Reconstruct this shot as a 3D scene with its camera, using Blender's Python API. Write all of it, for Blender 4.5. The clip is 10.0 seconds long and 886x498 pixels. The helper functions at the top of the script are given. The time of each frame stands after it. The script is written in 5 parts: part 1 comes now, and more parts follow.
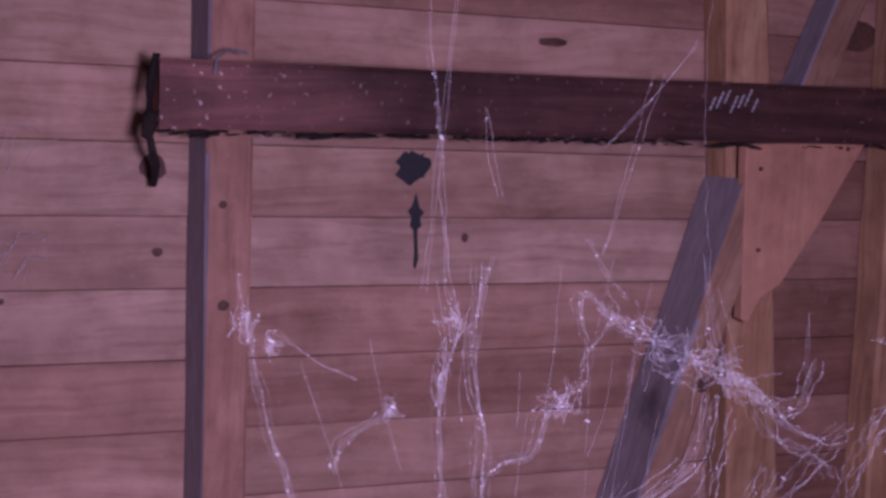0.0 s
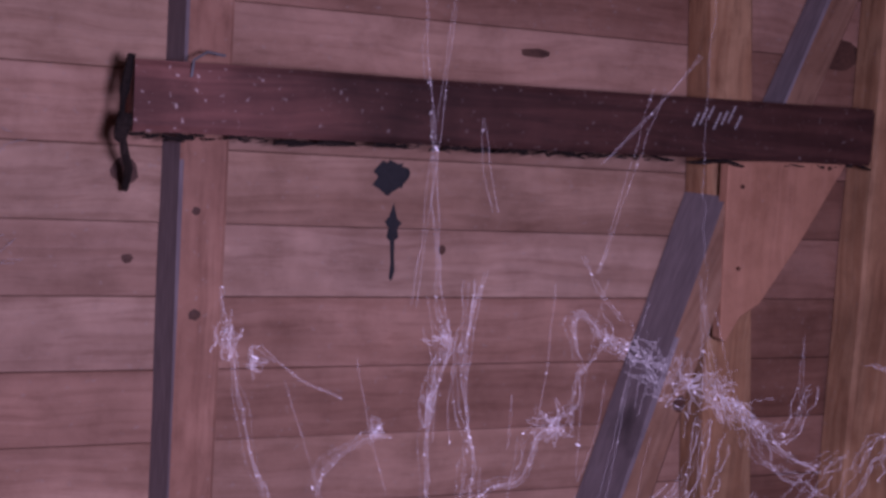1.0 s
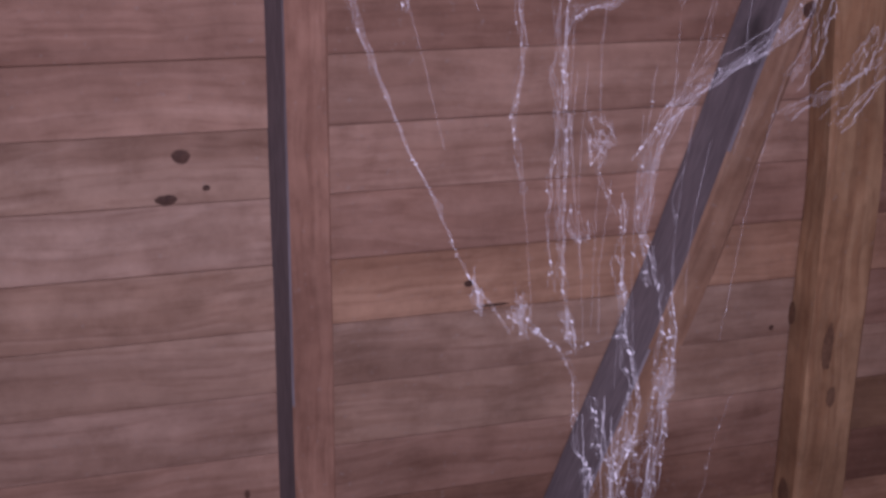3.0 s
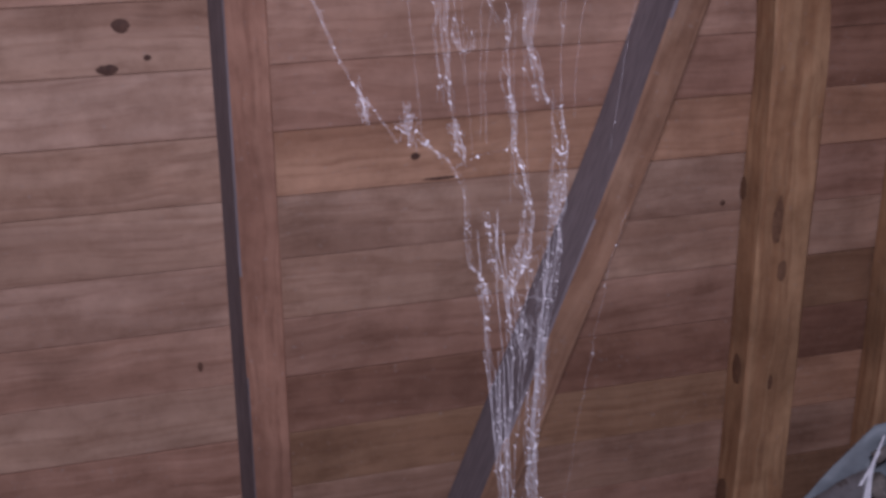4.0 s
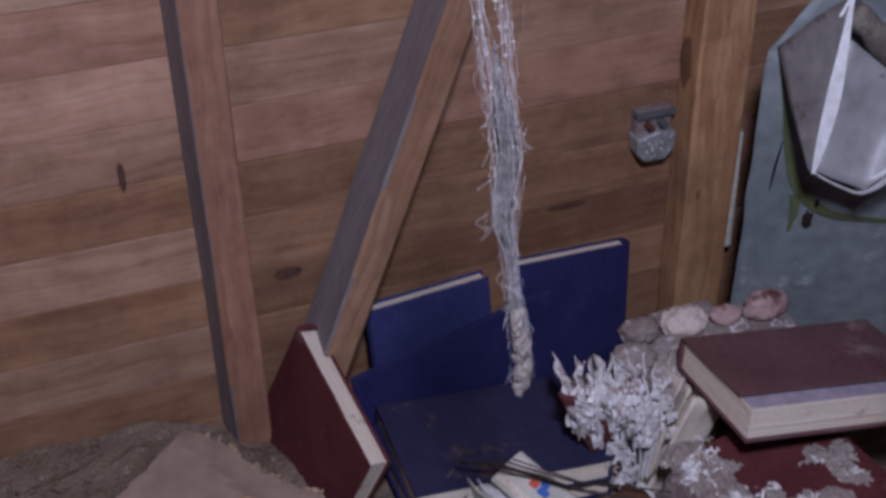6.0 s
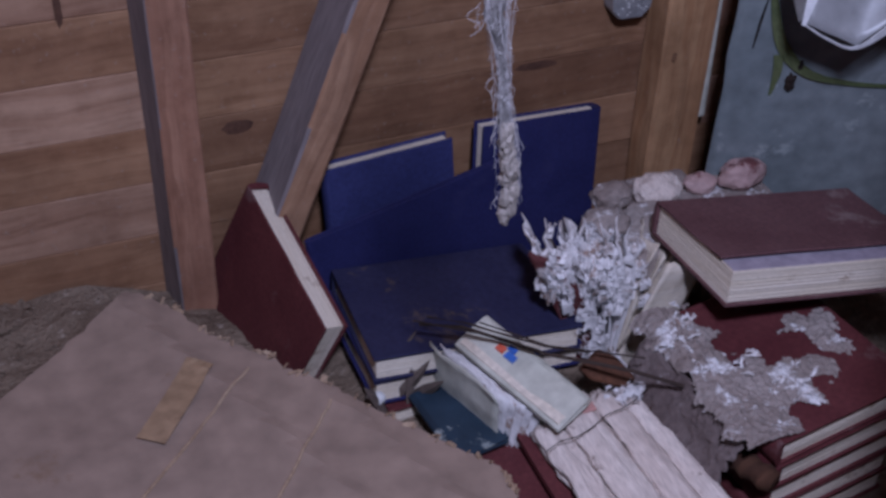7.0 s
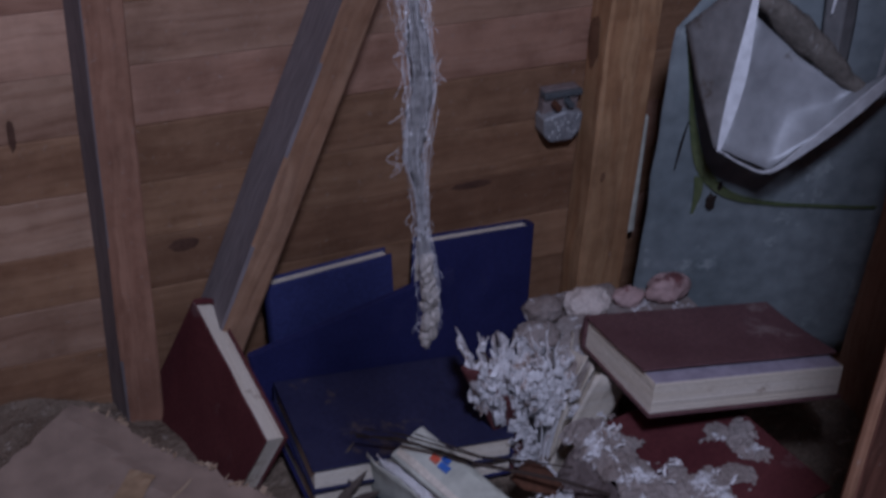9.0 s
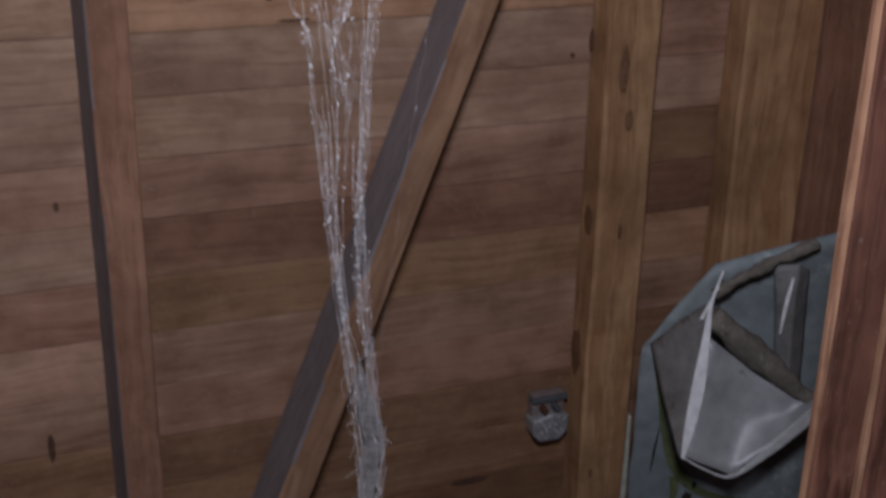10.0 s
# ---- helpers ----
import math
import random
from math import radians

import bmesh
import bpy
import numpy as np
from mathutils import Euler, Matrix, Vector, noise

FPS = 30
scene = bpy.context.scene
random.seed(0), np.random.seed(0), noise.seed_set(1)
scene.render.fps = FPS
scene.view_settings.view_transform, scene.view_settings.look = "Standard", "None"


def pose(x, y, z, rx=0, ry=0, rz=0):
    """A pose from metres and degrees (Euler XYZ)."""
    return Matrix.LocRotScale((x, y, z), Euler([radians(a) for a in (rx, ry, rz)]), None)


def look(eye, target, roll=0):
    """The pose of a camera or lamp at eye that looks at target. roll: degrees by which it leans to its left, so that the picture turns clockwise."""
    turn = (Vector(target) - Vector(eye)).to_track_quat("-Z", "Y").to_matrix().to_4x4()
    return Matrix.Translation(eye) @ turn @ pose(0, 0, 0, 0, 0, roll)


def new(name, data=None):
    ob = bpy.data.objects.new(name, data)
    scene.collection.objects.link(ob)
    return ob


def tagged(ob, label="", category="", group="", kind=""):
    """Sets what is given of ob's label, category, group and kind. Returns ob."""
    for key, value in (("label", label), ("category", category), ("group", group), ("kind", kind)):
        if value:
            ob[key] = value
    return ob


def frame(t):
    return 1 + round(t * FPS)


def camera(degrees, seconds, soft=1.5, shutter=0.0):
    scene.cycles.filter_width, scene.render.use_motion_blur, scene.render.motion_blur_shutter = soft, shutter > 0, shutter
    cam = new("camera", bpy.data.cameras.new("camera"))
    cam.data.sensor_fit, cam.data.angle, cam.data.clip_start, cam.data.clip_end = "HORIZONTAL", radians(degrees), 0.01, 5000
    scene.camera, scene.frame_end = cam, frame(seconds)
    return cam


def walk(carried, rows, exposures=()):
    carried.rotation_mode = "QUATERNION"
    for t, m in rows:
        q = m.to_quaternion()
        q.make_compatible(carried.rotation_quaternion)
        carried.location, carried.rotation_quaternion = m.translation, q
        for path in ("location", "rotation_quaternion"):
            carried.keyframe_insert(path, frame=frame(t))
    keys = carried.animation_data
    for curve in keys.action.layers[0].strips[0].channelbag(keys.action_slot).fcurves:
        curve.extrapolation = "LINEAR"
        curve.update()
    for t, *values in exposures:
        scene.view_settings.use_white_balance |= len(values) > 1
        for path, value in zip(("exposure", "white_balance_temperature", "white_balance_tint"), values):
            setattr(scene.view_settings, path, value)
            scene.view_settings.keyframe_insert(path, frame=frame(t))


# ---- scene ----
cam = camera(38.9, 10.0, soft=3.1, shutter=0.25)
PATH = [
    (0, (-0.228, -1.251, 1.602), (0.502, 0.599, 1.396), 2.1),
    (0.5, (-0.234, -1.228, 1.606), (0.568, 0.595, 1.425), 3.4),
    (1, (-0.234, -1.219, 1.602), (0.554, 0.609, 1.413), 3.5),
    (1.5, (-0.225, -1.224, 1.587), (0.495, 0.626, 1.341), 2.6),
    (2, (-0.215, -1.225, 1.565), (0.437, 0.632, 1.208), 2.1),
    (2.5, (-0.215, -1.225, 1.528), (0.397, 0.613, 1.03), 1.7),
    (2.7, (-0.216, -1.22, 1.514), (0.381, 0.603, 0.947), 1.3),
    (3.8, (-0.148, -1.285, 1.437), (0.36, 0.519, 0.739), -0.5),
    (4, (-0.145, -1.288, 1.423), (0.388, 0.501, 0.705), -0.2),
    (4.5, (-0.146, -1.281, 1.38), (0.459, 0.459, 0.602), 1.0),
    (4.8, (-0.142, -1.27, 1.355), (0.486, 0.427, 0.502), 1.7),
    (5, (-0.145, -1.277, 1.328), (0.483, 0.402, 0.441), 1.4),
    (5.5, (-0.143, -1.262, 1.265), (0.449, 0.355, 0.249), 0.1),
    (6, (-0.148, -1.251, 1.2), (0.408, 0.308, 0.078), -1.1),
    (6.2, (-0.144, -1.246, 1.171), (0.413, 0.285, 0.01), -1.4),
    (7.3, (-0.168, -1.203, 1.078), (0.481, 0.241, -0.144), 3.2),
    (7.5, (-0.167, -1.211, 1.08), (0.485, 0.239, -0.133), 3.4),
    (8, (-0.149, -1.233, 1.087), (0.519, 0.232, -0.1), 3.1),
    (8.5, (-0.155, -1.238, 1.095), (0.537, 0.237, -0.065), 3.3),
    (9, (-0.158, -1.254, 1.139), (0.558, 0.26, 0.046), 3.2),
    (9.5, (-0.148, -1.292, 1.214), (0.636, 0.294, 0.28), 3.2),
    (10, (-0.126, -1.386, 1.3), (0.556, 0.332, 0.537), 1.2),
]
EXPOSURES = [
    (0.0, -0.12, 5800, 75), (1.0, -0.15, 5800, 64), (2.0, -0.05, 5700, 46), (2.5, -0.03, 5800, 41), (4.0, 0.02, 5950, 25), (4.5, 0.06, 5950, 21),
    (5.5, 0.31, 5900, 16), (6.2, 0.62, 5650, 17), (7.5, 0.5, 5250, 20), (8.0, 0.27, 5250, 19), (8.5, 0.18, 5250, 18), (9.0, -0.13, 5300, 15), (9.5, -0.3, 5800, 10), (10.0, -0.3, 6300, 6),
]
walk(cam, [(t, look(eye, target, roll)) for t, eye, target, roll in PATH], EXPOSURES)

# ---- light: dim daylight through the doorway and the working light held in it ----
world = bpy.data.worlds.new("daylight")
scene.world = world
world.use_nodes = True
wn = world.node_tree
sky = wn.nodes.new("ShaderNodeTexSky")
sky.sky_type = "NISHITA"
sky.sun_disc = False
sky.sun_elevation, sky.sun_rotation = radians(35), radians(150)
wn.links.new(sky.outputs[0], wn.nodes["Background"].inputs[0])
wn.nodes["Background"].inputs[1].default_value = 0.012

lamp_data = bpy.data.lights.new("doorway_light", "AREA")
lamp_data.shape, lamp_data.size = "DISK", 0.16
lamp_data.energy, lamp_data.color = 10.8, (0.98, 0.96, 1.08)
doorway_light = new("doorway_light", lamp_data)
doorway_light.matrix_world = look((-0.05, -1.26, 1.6), (0.35, 0.0, 0.5))


# ---- materials ----
def nodes_of(name):
    m = bpy.data.materials.new(name)
    m.use_nodes = True
    nt = m.node_tree
    return m, nt, nt.nodes["Principled BSDF"]


def add(nt, kind, **inputs):
    n = nt.nodes.new(kind)
    for k, v in inputs.items():
        sock = n.inputs[k.replace("_", " ")]
        if isinstance(v, bpy.types.NodeSocket):
            nt.links.new(v, sock)
        else:
            sock.default_value = v
    return n


def ramp(nt, fac, stops):
    n = nt.nodes.new("ShaderNodeValToRGB")
    nt.links.new(fac, n.inputs[0])
    while len(n.color_ramp.elements) < len(stops):
        n.color_ramp.elements.new(0.5)
    for e, (p, c) in zip(n.color_ramp.elements, stops):
        e.position, e.color = p, (*c, 1) if len(c) == 3 else c
    return n.outputs[0]


def mixed(nt, fac, a, b, blend="MIX"):
    n = nt.nodes.new("ShaderNodeMix")
    n.data_type, n.blend_type = "RGBA", blend
    for sock, v in ((n.inputs[0], fac), (n.inputs[6], a), (n.inputs[7], b)):
        if isinstance(v, bpy.types.NodeSocket):
            nt.links.new(v, sock)
        elif isinstance(v, float):
            sock.default_value = v
        else:
            sock.default_value = (*v, 1)
    return n.outputs[2]


def bumped(nt, bsdf, height, strength, distance=0.002):
    b = add(nt, "ShaderNodeBump", Strength=strength, Distance=distance, Height=height)
    nt.links.new(b.outputs[0], bsdf.inputs["Normal"])


def shifted_coords(nt, scale):
    """Object coordinates, moved along by the object's random number, and stretched."""
    tc = nt.nodes.new("ShaderNodeTexCoord")
    oi = nt.nodes.new("ShaderNodeObjectInfo")
    mul = add(nt, "ShaderNodeMath")
    mul.operation = "MULTIPLY"
    nt.links.new(oi.outputs["Random"], mul.inputs[0])
    mul.inputs[1].default_value = 37.0
    comb = add(nt, "ShaderNodeCombineXYZ", X=mul.outputs[0], Y=mul.outputs[0], Z=mul.outputs[0])
    va = nt.nodes.new("ShaderNodeVectorMath")
    nt.links.new(tc.outputs["Object"], va.inputs[0])
    nt.links.new(comb.outputs[0], va.inputs[1])
    mp = nt.nodes.new("ShaderNodeMapping")
    nt.links.new(va.outputs[0], mp.inputs[0])
    mp.inputs["Scale"].default_value = scale
    return mp.outputs[0], va.outputs[0], oi.outputs["Random"]


def wood(name, light, mid, dark, grain="x", rough=0.75, tone=False, grime=0.35, bump=0.35, figure=0.5, fade=None):
    """Sawn wood with long grain, rings, stains; tone: each piece is tinted by its own object colour."""
    m, nt, bsdf = nodes_of(name)
    s = {"x": (2.2, 38, 38), "z": (38, 38, 2.2)}[grain]
    stretched, plain, rnd = shifted_coords(nt, s)
    warp = add(nt, "ShaderNodeTexNoise", Vector=plain, Scale=4.0, Detail=3.0)
    wv = nt.nodes.new("ShaderNodeVectorMath")
    wv.operation = "MULTIPLY_ADD"
    nt.links.new(warp.outputs["Color"], wv.inputs[0])
    wv.inputs[1].default_value = (1.6, 1.6, 1.6)
    nt.links.new(stretched, wv.inputs[2])
    fine = add(nt, "ShaderNodeTexNoise", Vector=wv.outputs[0], Scale=3.2, Detail=6.0, Roughness=0.65)
    rings = add(nt, "ShaderNodeTexNoise", Vector=wv.outputs[0], Scale=0.75, Detail=2.0, Distortion=0.6)
    base = ramp(nt, rings.outputs["Fac"], [(0.3, mid), (0.48, light), (0.56, mid), (0.7, light)])
    streak = ramp(nt, fine.outputs["Fac"], [(0.3, (1, 1, 1)), (0.52, (0, 0, 0))])
    col = mixed(nt, mixed(nt, figure, (0, 0, 0), streak), base, dark)
    if tone:
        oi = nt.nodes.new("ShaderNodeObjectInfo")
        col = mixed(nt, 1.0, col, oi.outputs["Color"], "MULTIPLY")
        cloud = add(nt, "ShaderNodeTexNoise", Vector=wv.outputs[0], Scale=0.35, Detail=3.0)
        col = mixed(nt, 1.0, col, ramp(nt, cloud.outputs["Fac"], [(0.35, (0.78, 0.72, 0.7)), (0.6, (1.1, 1.1, 1.1))]), "MULTIPLY")
    stain = add(nt, "ShaderNodeTexNoise", Vector=plain, Scale=6.5, Detail=5.0, Roughness=0.6)
    dirt = ramp(nt, stain.outputs["Fac"], [(0.42, (0, 0, 0)), (0.72, (1, 1, 1))])
    col = mixed(nt, mixed(nt, grime, (0, 0, 0), dirt), col, tuple(c * 0.45 for c in dark))
    mott = add(nt, "ShaderNodeTexNoise", Vector=plain, Scale=17.0, Detail=9.0, Roughness=0.68)
    col = mixed(nt, 1.0, col, ramp(nt, mott.outputs["Fac"], [(0.33, (0.8, 0.77, 0.75)), (0.5, (1.0, 1.0, 1.0)), (0.68, (1.16, 1.17, 1.18))]), "MULTIPLY")
    specks = add(nt, "ShaderNodeTexNoise", Vector=plain, Scale=170.0, Detail=2.0)
    dust = ramp(nt, specks.outputs["Fac"], [(0.66, (0, 0, 0)), (0.75, (0.3,) * 3)])
    col = mixed(nt, dust, col, (0.36, 0.31, 0.28))
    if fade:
        # a paler stretch at the start of the timber
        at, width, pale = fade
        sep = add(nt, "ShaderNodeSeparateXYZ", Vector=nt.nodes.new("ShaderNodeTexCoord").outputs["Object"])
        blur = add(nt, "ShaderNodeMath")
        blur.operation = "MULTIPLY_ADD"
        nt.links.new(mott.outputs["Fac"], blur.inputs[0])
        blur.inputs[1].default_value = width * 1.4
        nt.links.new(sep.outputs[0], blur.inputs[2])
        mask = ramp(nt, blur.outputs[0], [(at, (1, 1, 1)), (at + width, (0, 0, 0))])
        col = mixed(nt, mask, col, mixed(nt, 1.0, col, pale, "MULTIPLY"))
    nt.links.new(col, bsdf.inputs["Base Color"])
    bsdf.inputs["Roughness"].default_value = rough
    bsdf.inputs["Specular IOR Level"].default_value = 0.25
    bumped(nt, bsdf, fine.outputs["Fac"], bump, 0.0015)
    return m


def surface(name, a, b, scale=30.0, rough=0.8, bump=0.3, distance=0.001, metal=0.0, spots=None, spot_scale=9.0, spot_at=0.58, stretch=(1, 1, 1), spec=0.3):
    """A plain surface of two mingled colours, with patches of a third and a fine relief."""
    m, nt, bsdf = nodes_of(name)
    coords, plain, rnd = shifted_coords(nt, stretch)
    big = add(nt, "ShaderNodeTexNoise", Vector=coords, Scale=scale * 0.25, Detail=5.0, Roughness=0.6)
    small = add(nt, "ShaderNodeTexNoise", Vector=coords, Scale=scale * 4, Detail=4.0)
    col = mixed(nt, ramp(nt, big.outputs["Fac"], [(0.35, (0,) * 3), (0.65, (1,) * 3)]), a, b)
    col = mixed(nt, 1.0, col, ramp(nt, small.outputs["Fac"], [(0.3, (0.8,) * 3), (0.7, (1.1,) * 3)]), "MULTIPLY")
    if spots:
        sp = add(nt, "ShaderNodeTexNoise", Vector=plain, Scale=spot_scale, Detail=7.0, Roughness=0.7)
        col = mixed(nt, ramp(nt, sp.outputs["Fac"], [(spot_at, (0,) * 3), (spot_at + 0.07, (1,) * 3)]), col, spots)
    nt.links.new(col, bsdf.inputs["Base Color"])
    bsdf.inputs["Roughness"].default_value = rough
    bsdf.inputs["Metallic"].default_value = metal
    bsdf.inputs["Specular IOR Level"].default_value = spec
    bumped(nt, bsdf, small.outputs["Fac"], bump, distance)
    return m


M_BOARD = wood("board_wood", (0.45, 0.298, 0.212), (0.39, 0.247, 0.17), (0.22, 0.118, 0.075), "x", tone=True, figure=0.5, grime=0.28, bump=0.3)
M_STUD = wood("stud_wood", (0.38, 0.205, 0.135), (0.31, 0.158, 0.102), (0.17, 0.078, 0.048), "z", grime=0.4, figure=0.55)
M_PINE = wood("pine_stud_wood", (0.48, 0.285, 0.15), (0.385, 0.205, 0.102), (0.19, 0.09, 0.045), "z", grime=0.45, figure=0.6)
M_BRACE = wood("brace_wood", (0.4, 0.24, 0.15), (0.31, 0.17, 0.1), (0.16, 0.08, 0.05), "z", bump=0.8)
# aged wood of the west faces, cool daylight put into the grey
M_GREY = surface("aged_cool_lit_face", (0.2, 0.17, 0.175), (0.27, 0.235, 0.24), 14, 0.85, stretch=(4, 4, 0.6))


def patched_grey(name, a, b, y, z, ry, rz):
    """The grey side of the brace, with one soft black patch round a point of its length."""
    m = surface(name, a, b, 14, 0.85, stretch=(4, 4, 0.6))
    nt = m.node_tree
    bsdf = nt.nodes["Principled BSDF"]
    old = bsdf.inputs["Base Color"].links[0].from_socket
    tc = nt.nodes.new("ShaderNodeTexCoord")
    mp = nt.nodes.new("ShaderNodeMapping")
    nt.links.new(tc.outputs["Object"], mp.inputs[0])
    mp.inputs["Scale"].default_value = (0.0, 1 / ry, 1 / rz)
    mp.inputs["Location"].default_value = (0.0, -y / ry, -z / rz)
    ln = nt.nodes.new("ShaderNodeVectorMath")
    ln.operation = "LENGTH"
    nt.links.new(mp.outputs[0], ln.inputs[0])
    n = add(nt, "ShaderNodeTexNoise", Scale=30.0, Detail=4.0)
    nt.links.new(tc.outputs["Object"], n.inputs["Vector"])
    ad = add(nt, "ShaderNodeMath")
    nt.links.new(ln.outputs["Value"], ad.inputs[0])
    nt.links.new(n.outputs["Fac"], ad.inputs[1])
    col = mixed(nt, ramp(nt, ad.outputs[0], [(0.55, (0.8,) * 3), (1.0, (0, 0, 0))]), old, (0.035, 0.03, 0.03))
    nt.links.new(col, bsdf.inputs["Base Color"])
    return m


M_BRACE_SIDE = patched_grey("patched_grey_face", (0.2, 0.17, 0.175), (0.27, 0.235, 0.24), -0.05, 1.345, 0.07, 0.06)
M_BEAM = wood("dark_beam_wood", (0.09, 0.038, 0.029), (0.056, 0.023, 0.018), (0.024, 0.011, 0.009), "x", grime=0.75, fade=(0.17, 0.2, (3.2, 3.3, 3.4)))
M_PLY = wood("bracket_ply", (0.5, 0.26, 0.155), (0.46, 0.235, 0.135), (0.32, 0.15, 0.085), "z", grime=0.12, bump=0.5, figure=0.3)
M_JAMB = wood("jamb_wood", (0.22, 0.095, 0.065), (0.14, 0.055, 0.038), (0.05, 0.022, 0.016), "z", grime=0.6, bump=1.0, rough=0.6, figure=0.8)
M_JAMB_EDGE = wood("bare_jamb_edge", (0.42, 0.23, 0.14), (0.3, 0.15, 0.09), (0.12, 0.055, 0.035), "z", grime=0.3, figure=0.7)
M_KNOT = surface("knot", (0.07, 0.035, 0.024), (0.13, 0.065, 0.042), 60, 0.7)
M_KNOT_SOFT = surface("pale_knot", (0.15, 0.075, 0.042), (0.24, 0.13, 0.072), 60, 0.7)
M_BLACKSTAIN = surface("dark_paint_mark", (0.012, 0.014, 0.016), (0.02, 0.021, 0.024), 40, 0.6)
M_DULL_BLACK = surface("dirt_fringe", (0.012, 0.008, 0.007), (0.03, 0.02, 0.016), 60, 0.95, 1.0, 0.004)
M_METAL = surface("galvanised_sheet", (0.2, 0.235, 0.25), (0.28, 0.315, 0.33), 12, 0.55, 0.3, 0.001, 0.15, (0.37, 0.41, 0.42), 16, 0.6)
M_METAL_PALE = surface("galvanised_flap", (0.36, 0.365, 0.385), (0.43, 0.435, 0.45), 10, 0.45, 0.3, 0.001, 0.15, (0.2, 0.17, 0.15), 20, 0.64)
M_METAL_DUSTY = surface("dusty_metal", (0.2, 0.195, 0.195), (0.3, 0.29, 0.285), 14, 0.6, 0.3, 0.001, 0.15, (0.13, 0.11, 0.095), 22, 0.56)
M_ROLL = surface("caked_dirt", (0.13, 0.115, 0.1), (0.25, 0.22, 0.19), 30, 0.85, 0.9, 0.003, spots=(0.38, 0.36, 0.34), spot_scale=24, spot_at=0.6)
M_METAL_DARK = surface("dull_scrap_metal", (0.13, 0.14, 0.15), (0.22, 0.23, 0.24), 12, 0.6, 0.4, 0.002, 0.3)
# near-white and unmetallic: the shine of the folds is put into the colour
M_EDGE_SHINE = surface("bent_edge_shine", (0.74, 0.75, 0.78), (0.82, 0.83, 0.85), 20, 0.4, 0.2, 0.0005, 0.0)
M_ALGAE = surface("algae", (0.075, 0.1, 0.04), (0.13, 0.15, 0.07), 50, 0.9, 0.6)
M_BOX = surface("zinc_box", (0.3, 0.3, 0.32), (0.4, 0.4, 0.41), 30, 0.5, 0.4, 0.001, 0.35, (0.62, 0.62, 0.63), 90, 0.62)
M_HOLE = surface("box_plate", (0.15, 0.11, 0.105), (0.24, 0.19, 0.18), 30, 0.9)
M_BLUE = surface("navy_cloth", (0.02, 0.021, 0.088), (0.026, 0.027, 0.105), 60, 0.6, 0.25, 0.0004, spots=(0.03, 0.03, 0.1), spot_scale=7)
M_BLUE_WORN = surface("dusty_navy_cloth", (0.018, 0.019, 0.06), (0.03, 0.03, 0.075), 40, 0.7, 0.3, 0.0004, spots=(0.09, 0.07, 0.075), spot_scale=16, spot_at=0.6)
M_BLUE_PALE = surface("faded_navy_cloth", (0.036, 0.04, 0.135), (0.046, 0.05, 0.16), 60, 0.6, 0.25, 0.0004)
M_RED = surface("maroon_cloth", (0.098, 0.024, 0.028), (0.13, 0.036, 0.038), 50, 0.65, 0.4, 0.0005, spots=(0.15, 0.08, 0.08), spot_scale=18, spot_at=0.6)
M_RED_FADED = surface("faded_maroon_cloth", (0.12, 0.055, 0.06), (0.155, 0.078, 0.082), 50, 0.7, 0.5, 0.0006, spots=(0.23, 0.16, 0.155), spot_scale=12, spot_at=0.58)
M_PAGES = surface("page_edges", (0.7, 0.61, 0.49), (0.78, 0.7, 0.6), 40, 0.85, 0.6, 0.0006, spots=(0.42, 0.33, 0.25), spot_scale=30, spot_at=0.6, stretch=(1, 1, 14))
M_PAPER = surface("rotten_paper", (0.72, 0.69, 0.69), (0.83, 0.81, 0.82), 30, 0.9, 0.45, 0.002, spots=(0.34, 0.25, 0.21), spot_scale=34, spot_at=0.56)
M_PAPER_PINK = surface("foxed_paper", (0.68, 0.57, 0.51), (0.78, 0.69, 0.63), 26, 0.9, 0.9, 0.002, spots=(0.22, 0.15, 0.12), spot_scale=22, spot_at=0.6, stretch=(3, 0.7, 3))
M_CRUST = surface("grey_rot_crust", (0.25, 0.2, 0.18), (0.38, 0.33, 0.31), 40, 0.95, 1.0, 0.004, spots=(0.78, 0.77, 0.79), spot_scale=30, spot_at=0.55)
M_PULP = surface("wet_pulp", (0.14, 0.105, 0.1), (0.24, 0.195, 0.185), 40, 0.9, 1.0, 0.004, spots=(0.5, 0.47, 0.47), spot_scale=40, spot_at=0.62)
M_CARD = surface("cardboard", (0.27, 0.195, 0.155), (0.33, 0.245, 0.195), 8, 0.85, 0.3, 0.0006, spots=(0.23, 0.155, 0.11), spot_scale=9, spot_at=0.64)
M_CARD_EDGE = surface("torn_cardboard_edge", (0.3, 0.2, 0.13), (0.42, 0.31, 0.22), 60, 0.9, 0.8)
M_TAPE = surface("brown_tape", (0.3, 0.2, 0.12), (0.36, 0.25, 0.16), 20, 0.5, spots=(0.24, 0.16, 0.1), spot_scale=30)
M_DEBRIS = surface("leaf_litter", (0.15, 0.105, 0.075), (0.26, 0.2, 0.15), 50, 0.95, 1.0, 0.006, spots=(0.36, 0.3, 0.25), spot_scale=60, spot_at=0.6)
M_LEAF = surface("dead_leaf", (0.1, 0.075, 0.065), (0.17, 0.13, 0.11), 30, 0.85)
M_TWIG = surface("dark_twig", (0.025, 0.017, 0.014), (0.06, 0.04, 0.032), 60, 0.9, 0.8)
M_PEELED = surface("peeled_maroon_cover", (0.1, 0.028, 0.03), (0.15, 0.05, 0.048), 40, 0.8, 0.9, 0.002, spots=(0.55, 0.5, 0.49), spot_scale=38, spot_at=0.5)
